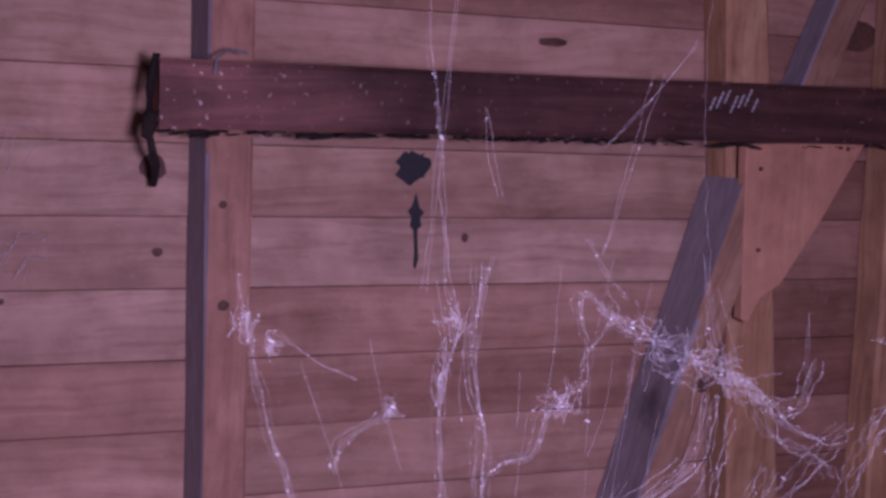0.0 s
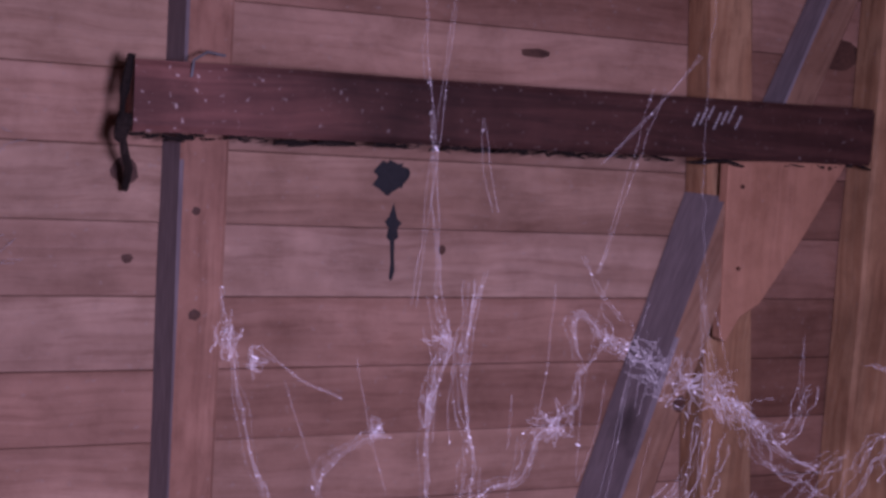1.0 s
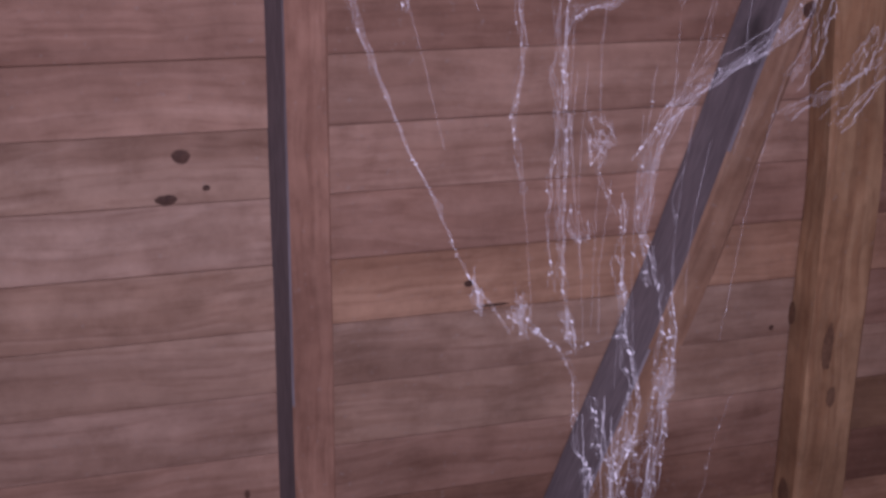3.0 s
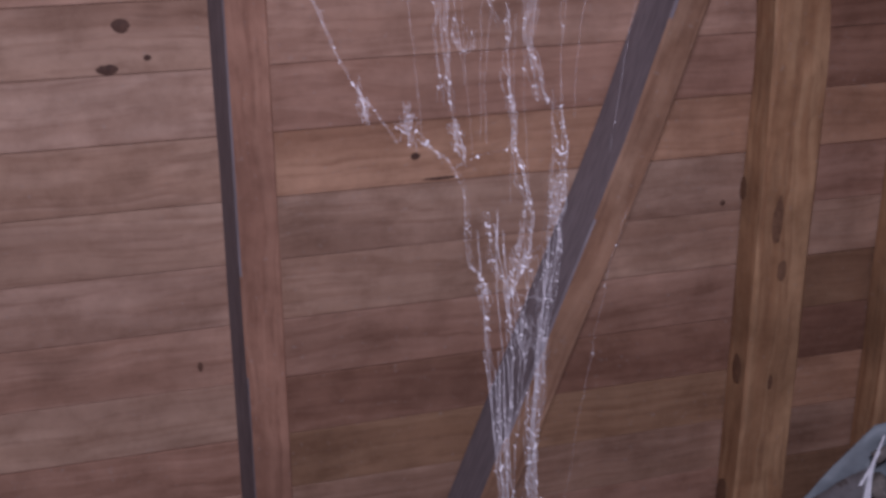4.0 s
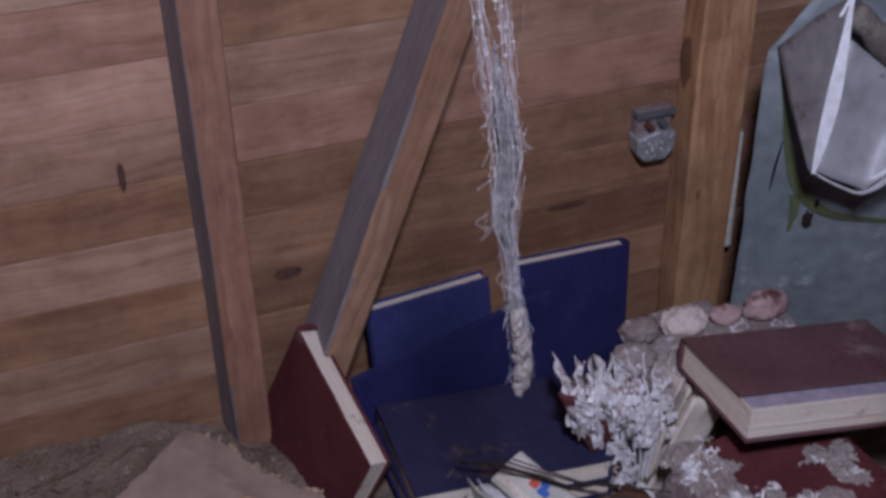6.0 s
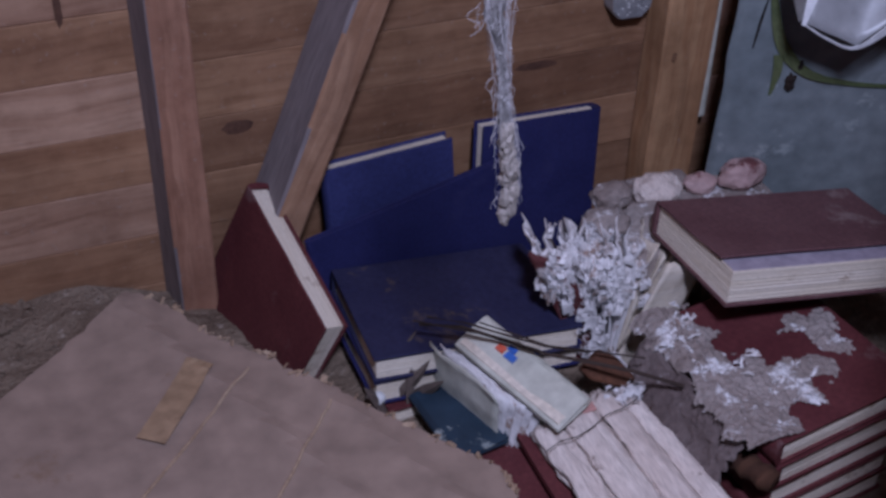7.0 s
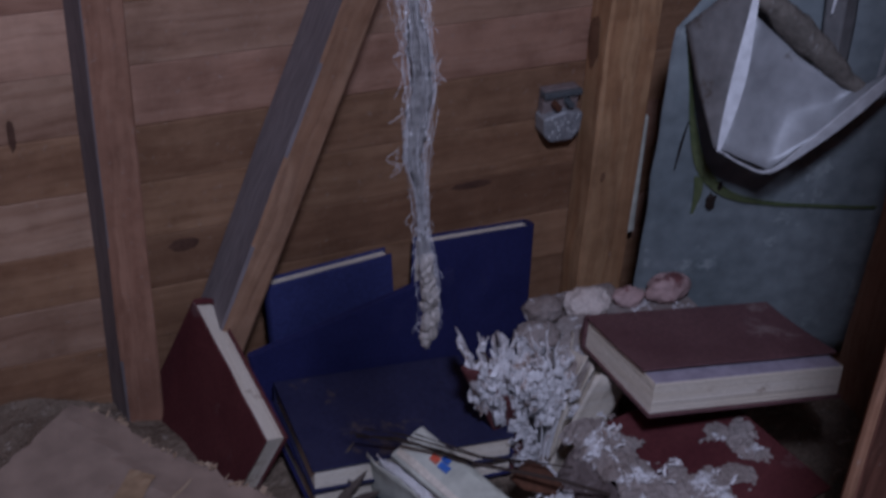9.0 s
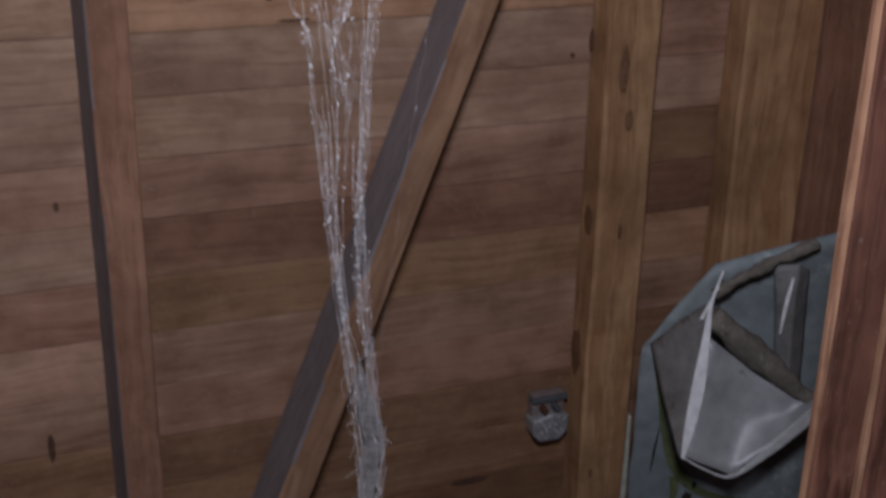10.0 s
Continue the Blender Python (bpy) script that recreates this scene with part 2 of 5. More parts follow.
M_ENDPAPER = surface("lilac_endpaper", (0.36, 0.32, 0.4), (0.43, 0.38, 0.45), 20, 0.8)
M_WAD = surface("pink_paper_wad", (0.42, 0.27, 0.26), (0.52, 0.38, 0.36), 18, 0.7, 0.6, 0.002, spots=(0.16, 0.06, 0.06), spot_scale=20, spot_at=0.55)
M_RUST = surface("rust", (0.075, 0.032, 0.02), (0.13, 0.055, 0.03), 60, 0.85, 0.8)
M_PALE_COVER = surface("pale_booklet_cover", (0.5, 0.5, 0.42), (0.58, 0.57, 0.5), 16, 0.55, 0.2, 0.0004, spots=(0.3, 0.28, 0.22), spot_scale=12, spot_at=0.64)
M_MARK_RED = surface("red_print", (0.6, 0.1, 0.06), (0.66, 0.14, 0.08), 30, 0.5)
M_MARK_PINK = surface("faded_red_print", (0.5, 0.24, 0.22), (0.6, 0.34, 0.3), 60, 0.8)
M_MARK_BLUE = surface("blue_print", (0.05, 0.13, 0.5), (0.07, 0.17, 0.56), 30, 0.5)
M_TEAL = surface("glossy_blue_cover", (0.015, 0.026, 0.042), (0.03, 0.05, 0.078), 12, 0.35, 0.1, spots=(0.32, 0.36, 0.36), spot_scale=26, spot_at=0.58)
M_PIPE = surface("chalk_white", (0.72, 0.72, 0.72), (0.8, 0.8, 0.8), 30, 0.6)
M_SPINE = surface("exposed_binding", (0.045, 0.02, 0.014), (0.13, 0.06, 0.035), 16, 0.85, 1.0, 0.003, stretch=(0.4, 16, 0.4))
M_FLOOR = surface("floor_dirt", (0.1, 0.075, 0.06), (0.16, 0.12, 0.1), 12, 0.95, 0.8, 0.004)
M_GROUND = surface("trodden_ground", (0.09, 0.08, 0.055), (0.14, 0.12, 0.085), 6, 0.95, 0.8, 0.01)


def silk(name, colour, clear):
    """Dusty spider silk: matt, half see-through, lit from both sides."""
    m, nt, bsdf = nodes_of(name)
    coords, plain, rnd = shifted_coords(nt, (1, 1, 1))
    n = add(nt, "ShaderNodeTexNoise", Vector=plain, Scale=220.0, Detail=4.0)
    col = mixed(nt, ramp(nt, n.outputs["Fac"], [(0.4, (0,) * 3), (0.66, (1,) * 3)]), colour, tuple(c * 0.62 for c in colour))
    nt.links.new(col, bsdf.inputs["Base Color"])
    bsdf.inputs["Roughness"].default_value = 0.55
    tr = add(nt, "ShaderNodeBsdfTransparent")
    mx = add(nt, "ShaderNodeMixShader")
    mx.inputs[0].default_value = clear
    nt.links.new(bsdf.outputs[0], mx.inputs[1])
    nt.links.new(tr.outputs[0], mx.inputs[2])
    nt.links.new(mx.outputs[0], nt.nodes["Material Output"].inputs[0])
    return m


M_SILK = silk("dusty_silk", (0.64, 0.605, 0.625), 0.42)
M_SILK_THIN = silk("fine_silk", (0.72, 0.68, 0.7), 0.66)
M_SILK_GREY = silk("matted_silk", (0.42, 0.37, 0.34), 0.2)
M_FLECK = silk("silk_fleck", (0.86, 0.83, 0.85), 0.1)
M_SILK_FELT = silk("felted_silk", (0.6, 0.56, 0.56), 0.2)
bump_felt = M_SILK_FELT.node_tree
bump_felt.nodes["Principled BSDF"].inputs["Roughness"].default_value = 0.9
bumped(bump_felt, bump_felt.nodes["Principled BSDF"], add(bump_felt, "ShaderNodeTexNoise", Scale=420.0, Detail=5.0).outputs["Fac"], 1.0, 0.003)


# ---- mesh helpers ----
def mesh_of(bm, name, material, smooth=False):
    me = bpy.data.meshes.new(name)
    bmesh.ops.recalc_face_normals(bm, faces=bm.faces)
    bm.to_mesh(me)
    bm.free()
    for m in material if isinstance(material, (list, tuple)) else (material,):
        me.materials.append(m)
    if smooth:
        for p in me.polygons:
            p.use_smooth = True
    return me


def part(name, bm, material, parent=None, label="", smooth=False):
    ob = new(name, mesh_of(bm, name, material, smooth))
    if parent is not None:
        ob.parent = parent
    if label:
        ob["label"] = label
    return ob


def thing(name, label, category, group="", kind="", m=None):
    ob = new(name)
    ob.empty_display_size = 0.05
    if m is not None:
        ob.matrix_world = m
    return tagged(ob, label, category, group, kind)


def box(x0, x1, y0, y1, z0, z1, bevel=0.0, bm=None):
    b = bmesh.new()
    vs = [b.verts.new((x, y, z)) for x in (x0, x1) for y in (y0, y1) for z in (z0, z1)]
    for f in ((0, 1, 3, 2), (4, 6, 7, 5), (0, 4, 5, 1), (2, 3, 7, 6), (0, 2, 6, 4), (1, 5, 7, 3)):
        b.faces.new([vs[i] for i in f])
    bmesh.ops.recalc_face_normals(b, faces=b.faces)
    if bevel:
        bmesh.ops.bevel(b, geom=list(b.edges), offset=bevel, segments=2, affect="EDGES", profile=0.6)
    if bm is None:
        return b
    me = bpy.data.meshes.new("tmp")
    b.to_mesh(me)
    b.free()
    bm.from_mesh(me)
    bpy.data.meshes.remove(me)
    return bm


def prism(outline, depth, bevel=0.0):
    """An outline in x and z, front at y = 0, pushed back by depth."""
    b = bmesh.new()
    front = [b.verts.new((x, 0, z)) for x, z in outline]
    back = [b.verts.new((x, depth, z)) for x, z in outline]
    b.faces.new(front)
    b.faces.new(back[::-1])
    for i in range(len(outline)):
        j = (i + 1) % len(outline)
        b.faces.new((front[j], front[i], back[i], back[j]))
    bmesh.ops.recalc_face_normals(b, faces=b.faces)
    if bevel:
        bmesh.ops.bevel(b, geom=list(b.edges), offset=bevel, segments=1, affect="EDGES")
    return b


def roughen(bm, amount, scale, seed=0.0):
    for v in bm.verts:
        p = v.co * scale + Vector((seed, seed * 1.7, -seed))
        v.co += noise.noise_vector(p) * amount
    return bm


def sticklike(outline, length, axis_steps, bevel, wobble, seed):
    """A sawn timber: cross-section outline in x, y, standing along z, with slightly uneven edges."""
    b = bmesh.new()
    rings = []
    for k in range(axis_steps + 1):
        z = length * k / axis_steps
        ring = []
        for i, (x, y) in enumerate(outline):
            d = noise.noise_vector(Vector((seed + i * 3.1, 0.3 * i, z * 6.0))) * wobble
            ring.append(b.verts.new((x + d.x, y + d.y, z)))
        rings.append(ring)
    n = len(outline)
    for r0, r1 in zip(rings, rings[1:]):
        for i in range(n):
            b.faces.new((r0[i], r0[(i + 1) % n], r1[(i + 1) % n], r1[i]))
    b.faces.new(rings[0][::-1])
    b.faces.new(rings[-1])
    return b


def timber_outline(x0, x1, y0, y1, c=0.003):
    return [(x0 + c, y0), (x1 - c, y0), (x1, y0 + c), (x1, y1 - c), (x1 - c, y1), (x0 + c, y1), (x0, y1 - c), (x0, y0 + c)]


def spline(points, n):
    """Points along a smooth curve through the given ones."""
    p = [Vector(q) for q in points]
    p = [p[0] * 2 - p[1]] + p + [p[-1] * 2 - p[-2]]
    out = []
    for i in range(1, len(p) - 2):
        for k in range(n):
            t = k / n
            out.append(0.5 * (2 * p[i] + (p[i + 1] - p[i - 1]) * t + (2 * p[i - 1] - 5 * p[i] + 4 * p[i + 1] - p[i + 2]) * t * t + (3 * p[i] - p[i - 1] - 3 * p[i + 1] + p[i + 2]) * t ** 3))
    out.append(p[-2])
    return out


# ---- setting ----
PITCH, TOP_JOINT = 0.0727, 1.496


def board_mesh(length, name):
    """One lining board, front at y = 0, with eased long edges and a shadow gap at its top."""
    h, c = PITCH - 0.0006, 0.001
    b = bmesh.new()
    prof = [(0.014, 0), (c, 0), (0, c), (0, h - c), (c, h), (0.014, h)]
    a = [b.verts.new((0, y, z)) for y, z in prof]
    e = [b.verts.new((length, y, z)) for y, z in prof]
    for i in range(len(prof)):
        j = (i + 1) % len(prof)
        b.faces.new((a[i], a[j], e[j], e[i]))
    b.faces.new(a[::-1])
    b.faces.new(e)
    return mesh_of(b, name, M_BOARD)


wall_north = thing("wall_north", "wall of narrow horizontal reddish-brown pine boards", "wall", kind="structure")
part("backing", box(-1.0, 1.0, 0.016, 0.09, -0.02, 2.4), M_DULL_BLACK, wall_north)
wall_east = tagged(part("wall_east", box(0.935, 1.0, -0.8, 0.012, 0.0, 2.4), M_STUD), "unlit timber side wall of the shed", "wall", kind="structure")
wall_west = tagged(part("wall_west", box(-1.0, -0.93, -0.8, 0.012, 0.0, 2.4), M_STUD), "timber side wall of the shed", "wall", kind="structure")
wall_south = thing("wall_south", "front wall with an open doorway", "wall", kind="structure")
part("panel", box(0.46, 1.0, -0.8, -0.72, 0.0, 2.4), M_STUD, wall_south)
part("panel", box(-1.0, -0.62, -0.8, -0.72, 0.0, 2.4), M_STUD, wall_south)
part("header", box(-0.615, 0.455, -0.8, -0.72, 2.055, 2.4), M_STUD, wall_south)
floor = tagged(part("floor", box(-1.0, 1.0, -0.81, 0.095, -0.12, 0.0), M_FLOOR), "dirty floor under the heap", "floor", kind="structure")
ceiling = tagged(part("ceiling", box(-1.0, 1.0, -0.81, 0.095, 2.404, 2.46), M_STUD), "timber roof boards", "ceiling", kind="structure")
g = bmesh.new()
bmesh.ops.create_grid(g, x_segments=40, y_segments=40, size=400, matrix=Matrix.Translation((0, 0, -0.125)))
ground = tagged(part("ground", g, M_GROUND), "bare trodden ground outside", "ground", kind="structure")

# the doorway's post, with a bare worn arris and a beaded edge
jamb = thing("door_jamb", "weathered red-brown wooden door jamb with bare edge", "door jamb", kind="structure")
b = sticklike(timber_outline(0.3805, 0.4175, -0.8, -0.792, 0.002), 2.05, 60, 0, 0.0014, 4.0)
part("casing", b, M_JAMB, jamb)
b = sticklike(timber_outline(0.375, 0.38, -0.8005, -0.794, 0.0012), 2.05, 90, 0, 0.0016, 9.0)
part("bare_edge", b, M_JAMB_EDGE, jamb, "bare splintered wood edge")
b = sticklike(timber_outline(0.4185, 0.4225, -0.803, -0.793, 0.0012), 2.05, 60, 0, 0.0012, 14.0)
part("bead", b, M_JAMB_EDGE, jamb)
b = sticklike(timber_outline(0.4235, 0.46, -0.805, -0.792, 0.003), 2.05, 40, 0, 0.0018, 24.0)
part("post", b, M_JAMB, jamb)


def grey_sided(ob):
    """West faces turn grey: aged wood with cool side light painted in."""
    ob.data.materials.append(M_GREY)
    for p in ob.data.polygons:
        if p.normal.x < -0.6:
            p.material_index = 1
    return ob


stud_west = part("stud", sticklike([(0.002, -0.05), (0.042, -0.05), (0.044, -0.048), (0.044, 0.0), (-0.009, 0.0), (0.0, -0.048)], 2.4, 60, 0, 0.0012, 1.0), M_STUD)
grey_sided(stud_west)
tagged(stud_west, "narrow upright wall stud with one aged, cool-lit grey side", "wall stud", "wall studs", "structure")

b = sticklike(timber_outline(0.618, 0.691, -0.05, 0.0, 0.004), 2.4, 70, 0, 0.0022, 2.0)
for v in b.verts:
    v.co.x -= max(0.0, v.co.z - 1.12) * (0.1 if v.co.x > 0.65 else 0.07)
stud_east = tagged(part("stud", b, M_PINE), "wide knotty pine wall stud with waney edge", "wall stud", "wall studs", "structure")
b = sticklike(timber_outline(0.817, 0.933, -0.05, 0.0, 0.004), 2.4, 50, 0, 0.0015, 3.0)
corner_post = tagged(part("corner_post", b, M_PINE), "pale pine post in the corner of the shed", "post", "wall studs", "structure")

# diagonal brace across the bay, and the one above the rail
ax = Vector((0.387, 0, 1)).normalized()
m = Matrix.Identity(4)
m.col[2][:3], m.col[1][:3], m.col[0][:3] = ax, (0, 1, 0), Vector((0, 1, 0)).cross(ax)
m.translation = Vector((0.454 - 0.387 * 1.05, 0, 0.02))
brace = part("brace", sticklike(timber_outline(-0.02, 0.02, -0.085, -0.001, 0.003), 1.62, 70, 0, 0.0016, 5.0), M_BRACE)
for v in brace.data.vertices:
    v.co.x -= 0.054 * max(0.0, v.co.z - 1.1)
brace.matrix_world = m
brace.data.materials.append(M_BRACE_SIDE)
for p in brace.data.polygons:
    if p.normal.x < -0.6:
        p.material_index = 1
tagged(brace, "diagonal rough-sawn timber brace with a grey side", "brace", kind="structure")
ax2 = Vector((0.42, 0, 1)).normalized()
m = Matrix.Identity(4)
m.col[2][:3], m.col[1][:3], m.col[0][:3] = ax2, (0, 1, 0), Vector((0, 1, 0)).cross(ax2)
m.translation = Vector((0.682, 0, 1.60))
b = sticklike(timber_outline(-0.02, 0.02, -0.045, -0.001, 0.003), 0.8, 20, 0, 0.0015, 6.0)
brace_top = part("brace", b, M_BRACE)
brace_top.matrix_world = m
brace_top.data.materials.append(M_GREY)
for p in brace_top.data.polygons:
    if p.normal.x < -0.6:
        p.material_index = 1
tagged(brace_top, "short diagonal timber brace above the rail", "brace", kind="structure")

# ---- the rail and its bracket ----
rail = thing("shelf_rail", "dark stained horizontal timber rail nailed across the studs", "rail", m=pose(-0.052, 0, 1.584))
b = sticklike([(0.0, -0.091), (0.006, -0.0935), (0.058, -0.0935), (0.0635, -0.09), (0.0635, -0.052), (0.0, -0.052)], 0.825, 40, 0, 0.0012, 7.0)
for v in b.verts:
    x, y, z = v.co
    v.co = Vector((z, y, x + z * 0.008))
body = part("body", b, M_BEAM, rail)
# ragged black lumps under the rail, which also stand for its shade
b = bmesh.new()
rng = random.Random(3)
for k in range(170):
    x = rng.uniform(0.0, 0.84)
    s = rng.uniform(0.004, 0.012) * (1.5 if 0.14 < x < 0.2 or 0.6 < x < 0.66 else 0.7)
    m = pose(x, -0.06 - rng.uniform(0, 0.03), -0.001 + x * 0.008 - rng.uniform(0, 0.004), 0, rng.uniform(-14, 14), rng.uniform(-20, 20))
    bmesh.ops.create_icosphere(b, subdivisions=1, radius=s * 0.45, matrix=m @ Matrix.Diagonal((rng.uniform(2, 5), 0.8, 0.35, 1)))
tagged(part("dirt_fringe", roughen(b, 0.002, 200), M_DULL_BLACK, rail, "black dirt and old web, with the shade under the edge", True), kind="stuff")
b = bmesh.new()
for k in range(7):
    m = pose(0.585 + k * 0.009, -0.0942, 0.045 + (k % 3) * 0.004, 0, 25, 0)
    bmesh.ops.create_cube(b, size=1, matrix=m @ Matrix.Diagonal((0.0022, 0.0008, 0.016 + 0.004 * (k % 2), 1)))
part("scribble", b, M_SILK_THIN, rail, "faint white scratched marks")
wire = thing("wire_hook", "dark twisted wire hanging by the rail's end", "hook", m=pose(-0.058, -0.085, 1.65))


def tube(bm, points, radius, sides=6, taper=None):
    """A tube along points; taper gives the radius factor from 0 to 1 along it."""
    rings = []
    n = len(points)
    for i, p in enumerate(points):
        d = (Vector(points[min(i + 1, n - 1)]) - Vector(points[max(i - 1, 0)])).normalized()
        a = d.orthogonal().normalized()
        c = d.cross(a)
        r = radius * (taper(i / (n - 1)) if taper else 1)
        rings.append([bm.verts.new(Vector(p) + (a * math.cos(2 * math.pi * k / sides) + c * math.sin(2 * math.pi * k / sides)) * r) for k in range(sides)])
    for r0, r1 in zip(rings, rings[1:]):
        best = min(range(sides), key=lambda s: (r0[0].co - r1[s].co).length)
        for k in range(sides):
            bm.faces.new((r0[k], r0[(k + 1) % sides], r1[(k + 1 + best) % sides], r1[(k + best) % sides]))
    bm.faces.new(rings[0][::-1])
    bm.faces.new(rings[-1])
    return bm


b = tube(bmesh.new(), [(0.004, 0, 0.002), (0.0, 0.004, -0.03), (-0.004, 0.0, -0.06), (0.002, 0.006, -0.085), (0.01, 0.03, -0.1), (0.012, 0.06, -0.12)], 0.004)
part("strand", roughen(b, 0.002, 90), M_DULL_BLACK, wire)
b = bmesh.new()
for k in range(9):
    bmesh.ops.create_icosphere(b, subdivisions=1, radius=0.006, matrix=pose(-0.004 + 0.012 * noise.random(), 0.0, -0.072 + 0.016 * noise.random()))
part("dirt_clot", roughen(b, 0.003, 150), M_DULL_BLACK, wire)
b = tube(bmesh.new(), [(0.055, -0.012, -0.015), (0.056, -0.014, 0.0), (0.068, -0.013, 0.008), (0.085, -0.009, 0.006)], 0.0013)
part("wire_end", b, M_METAL_DARK, wire)

bracket = part("plywood_bracket", prism([(0.584, 1.587), (0.746, 1.5935), (0.687, 1.497), (0.64, 1.43), (0.616, 1.416), (0.599, 1.388), (0.591, 1.392)], 0.016, 0.0012), M_PLY)
bracket.matrix_world = pose(0, -0.088, 0)
for nx, nz in ((0.604, 1.56), (0.607, 1.47), (0.72, 1.585)):
    nb = bmesh.new()
    bmesh.ops.create_cone(nb, cap_ends=True, segments=10, radius1=0.0026, radius2=0.0022, depth=0.002, matrix=pose(nx, -0.0008, nz, 90))
    part("nail", nb, M_RUST, bracket, "rusty nail head")
tagged(bracket, "raw triangular offcut of board nailed under the rail", "bracket")


def flat_mark(name, outline, parent, material, y=-0.0008, label=""):
    """A thin mark on the wall's face; outline in x and z."""
    b = bmesh.new()
    b.faces.new([b.verts.new((x, 0, z)) for x, z in outline])
    ob = part(name, b, material, parent, label)
    ob.location = (0, y, 0)
    return ob


def ragged(cx, cz, rx, rz, n, seed, rag=0.25):
    rng = random.Random(seed)
    return [(cx + rx * math.cos(a) * (1 + rng.uniform(-rag, rag)), cz + rz * math.sin(a) * (1 + rng.uniform(-rag, rag))) for a in (2 * math.pi * k / n for k in range(n))]


mark = thing("paint_mark", "black painted blot with an arrow pointing up to it", "painted sign")
flat_mark("blot", ragged(0.228, 1.5505, 0.019, 0.017, 26, 5, 0.22), mark, M_BLACKSTAIN)
flat_mark("arrow", [(0.2325, 1.523), (0.237, 1.507), (0.2425, 1.502), (0.238, 1.497), (0.2395, 1.487), (0.2355, 1.484), (0.236, 1.466), (0.2375, 1.452), (0.2345, 1.441), (0.2315, 1.444), (0.2325, 1.46), (0.2305, 1.483), (0.2265, 1.487), (0.228, 1.497), (0.2235, 1.503), (0.228, 1.509)], mark, M_BLACKSTAIN)


# ---- zinc junction box ----
jbox = thing("junction_box", "small galvanised metal electrical box with broken top, beside the stud", "junction box", m=pose(0.552, -0.03, 0.384))
b = prism([(0.0, 0.036), (0.002, 0.012), (0.012, 0.001), (0.042, 0.0), (0.054, 0.012), (0.056, 0.038), (0.03, 0.043)], 0.028, 0.0025)
part("body", b, M_BOX, jbox)
part("back_plate", box(0.003, 0.053, 0.012, 0.028, 0.034, 0.07, 0.003), M_HOLE, jbox, "reddish dirty back plate")
part("rim", box(0.001, 0.055, 0.006, 0.02, 0.06, 0.068, 0.002), M_METAL_DARK, jbox)
for px, pz in ((0.018, 0.05), (0.036, 0.052)):
    b = bmesh.new()
    bmesh.ops.create_cone(b, cap_ends=True, segments=12, radius1=0.0055, radius2=0.0042, depth=0.02, matrix=pose(px, 0.008, pz, 90))
    part("terminal", b, M_RUST if px < 0.03 else M_METAL_DARK, jbox)
b = bmesh.new()
for k in range(26):
    r2 = random.Random(900 + k)
    bmesh.ops.create_icosphere(b, subdivisions=1, radius=r2.uniform(0.0006, 0.0016), matrix=pose(r2.uniform(0.006, 0.05), -0.0004, r2.uniform(0.006, 0.036)) @ Matrix.Diagonal((1, 0.4, 1, 1)))
tagged(part("zinc_bloom", b, M_PIPE, jbox, "white corrosion specks"), kind="stuff")


# ---- books ----
def slid(x, y, z):
    """The heap leans: it has slid a little eastwards to its front and sunk to its west."""
    return (x - 0.06 * y, y, z - 0.023 + 0.028 * x)


def frame_of(o, px, py, up):
    """A pose with x towards px, y towards py, and z on the side of up."""
    o, px, py = Vector(o), Vector(px), Vector(py)
    ex = (px - o).normalized()
    ey = (py - o)
    ey = (ey - ex * ey.dot(ex)).normalized()
    ez = ex.cross(ey)
    m = Matrix.Identity(4)
    m.col[0][:3], m.col[1][:3], m.col[2][:3] = ex, ey, ez
    m.translation = o
    return m, (px - o).length, (py - o).dot(ey), (1 if ez.dot(Vector(up)) > 0 else -1)


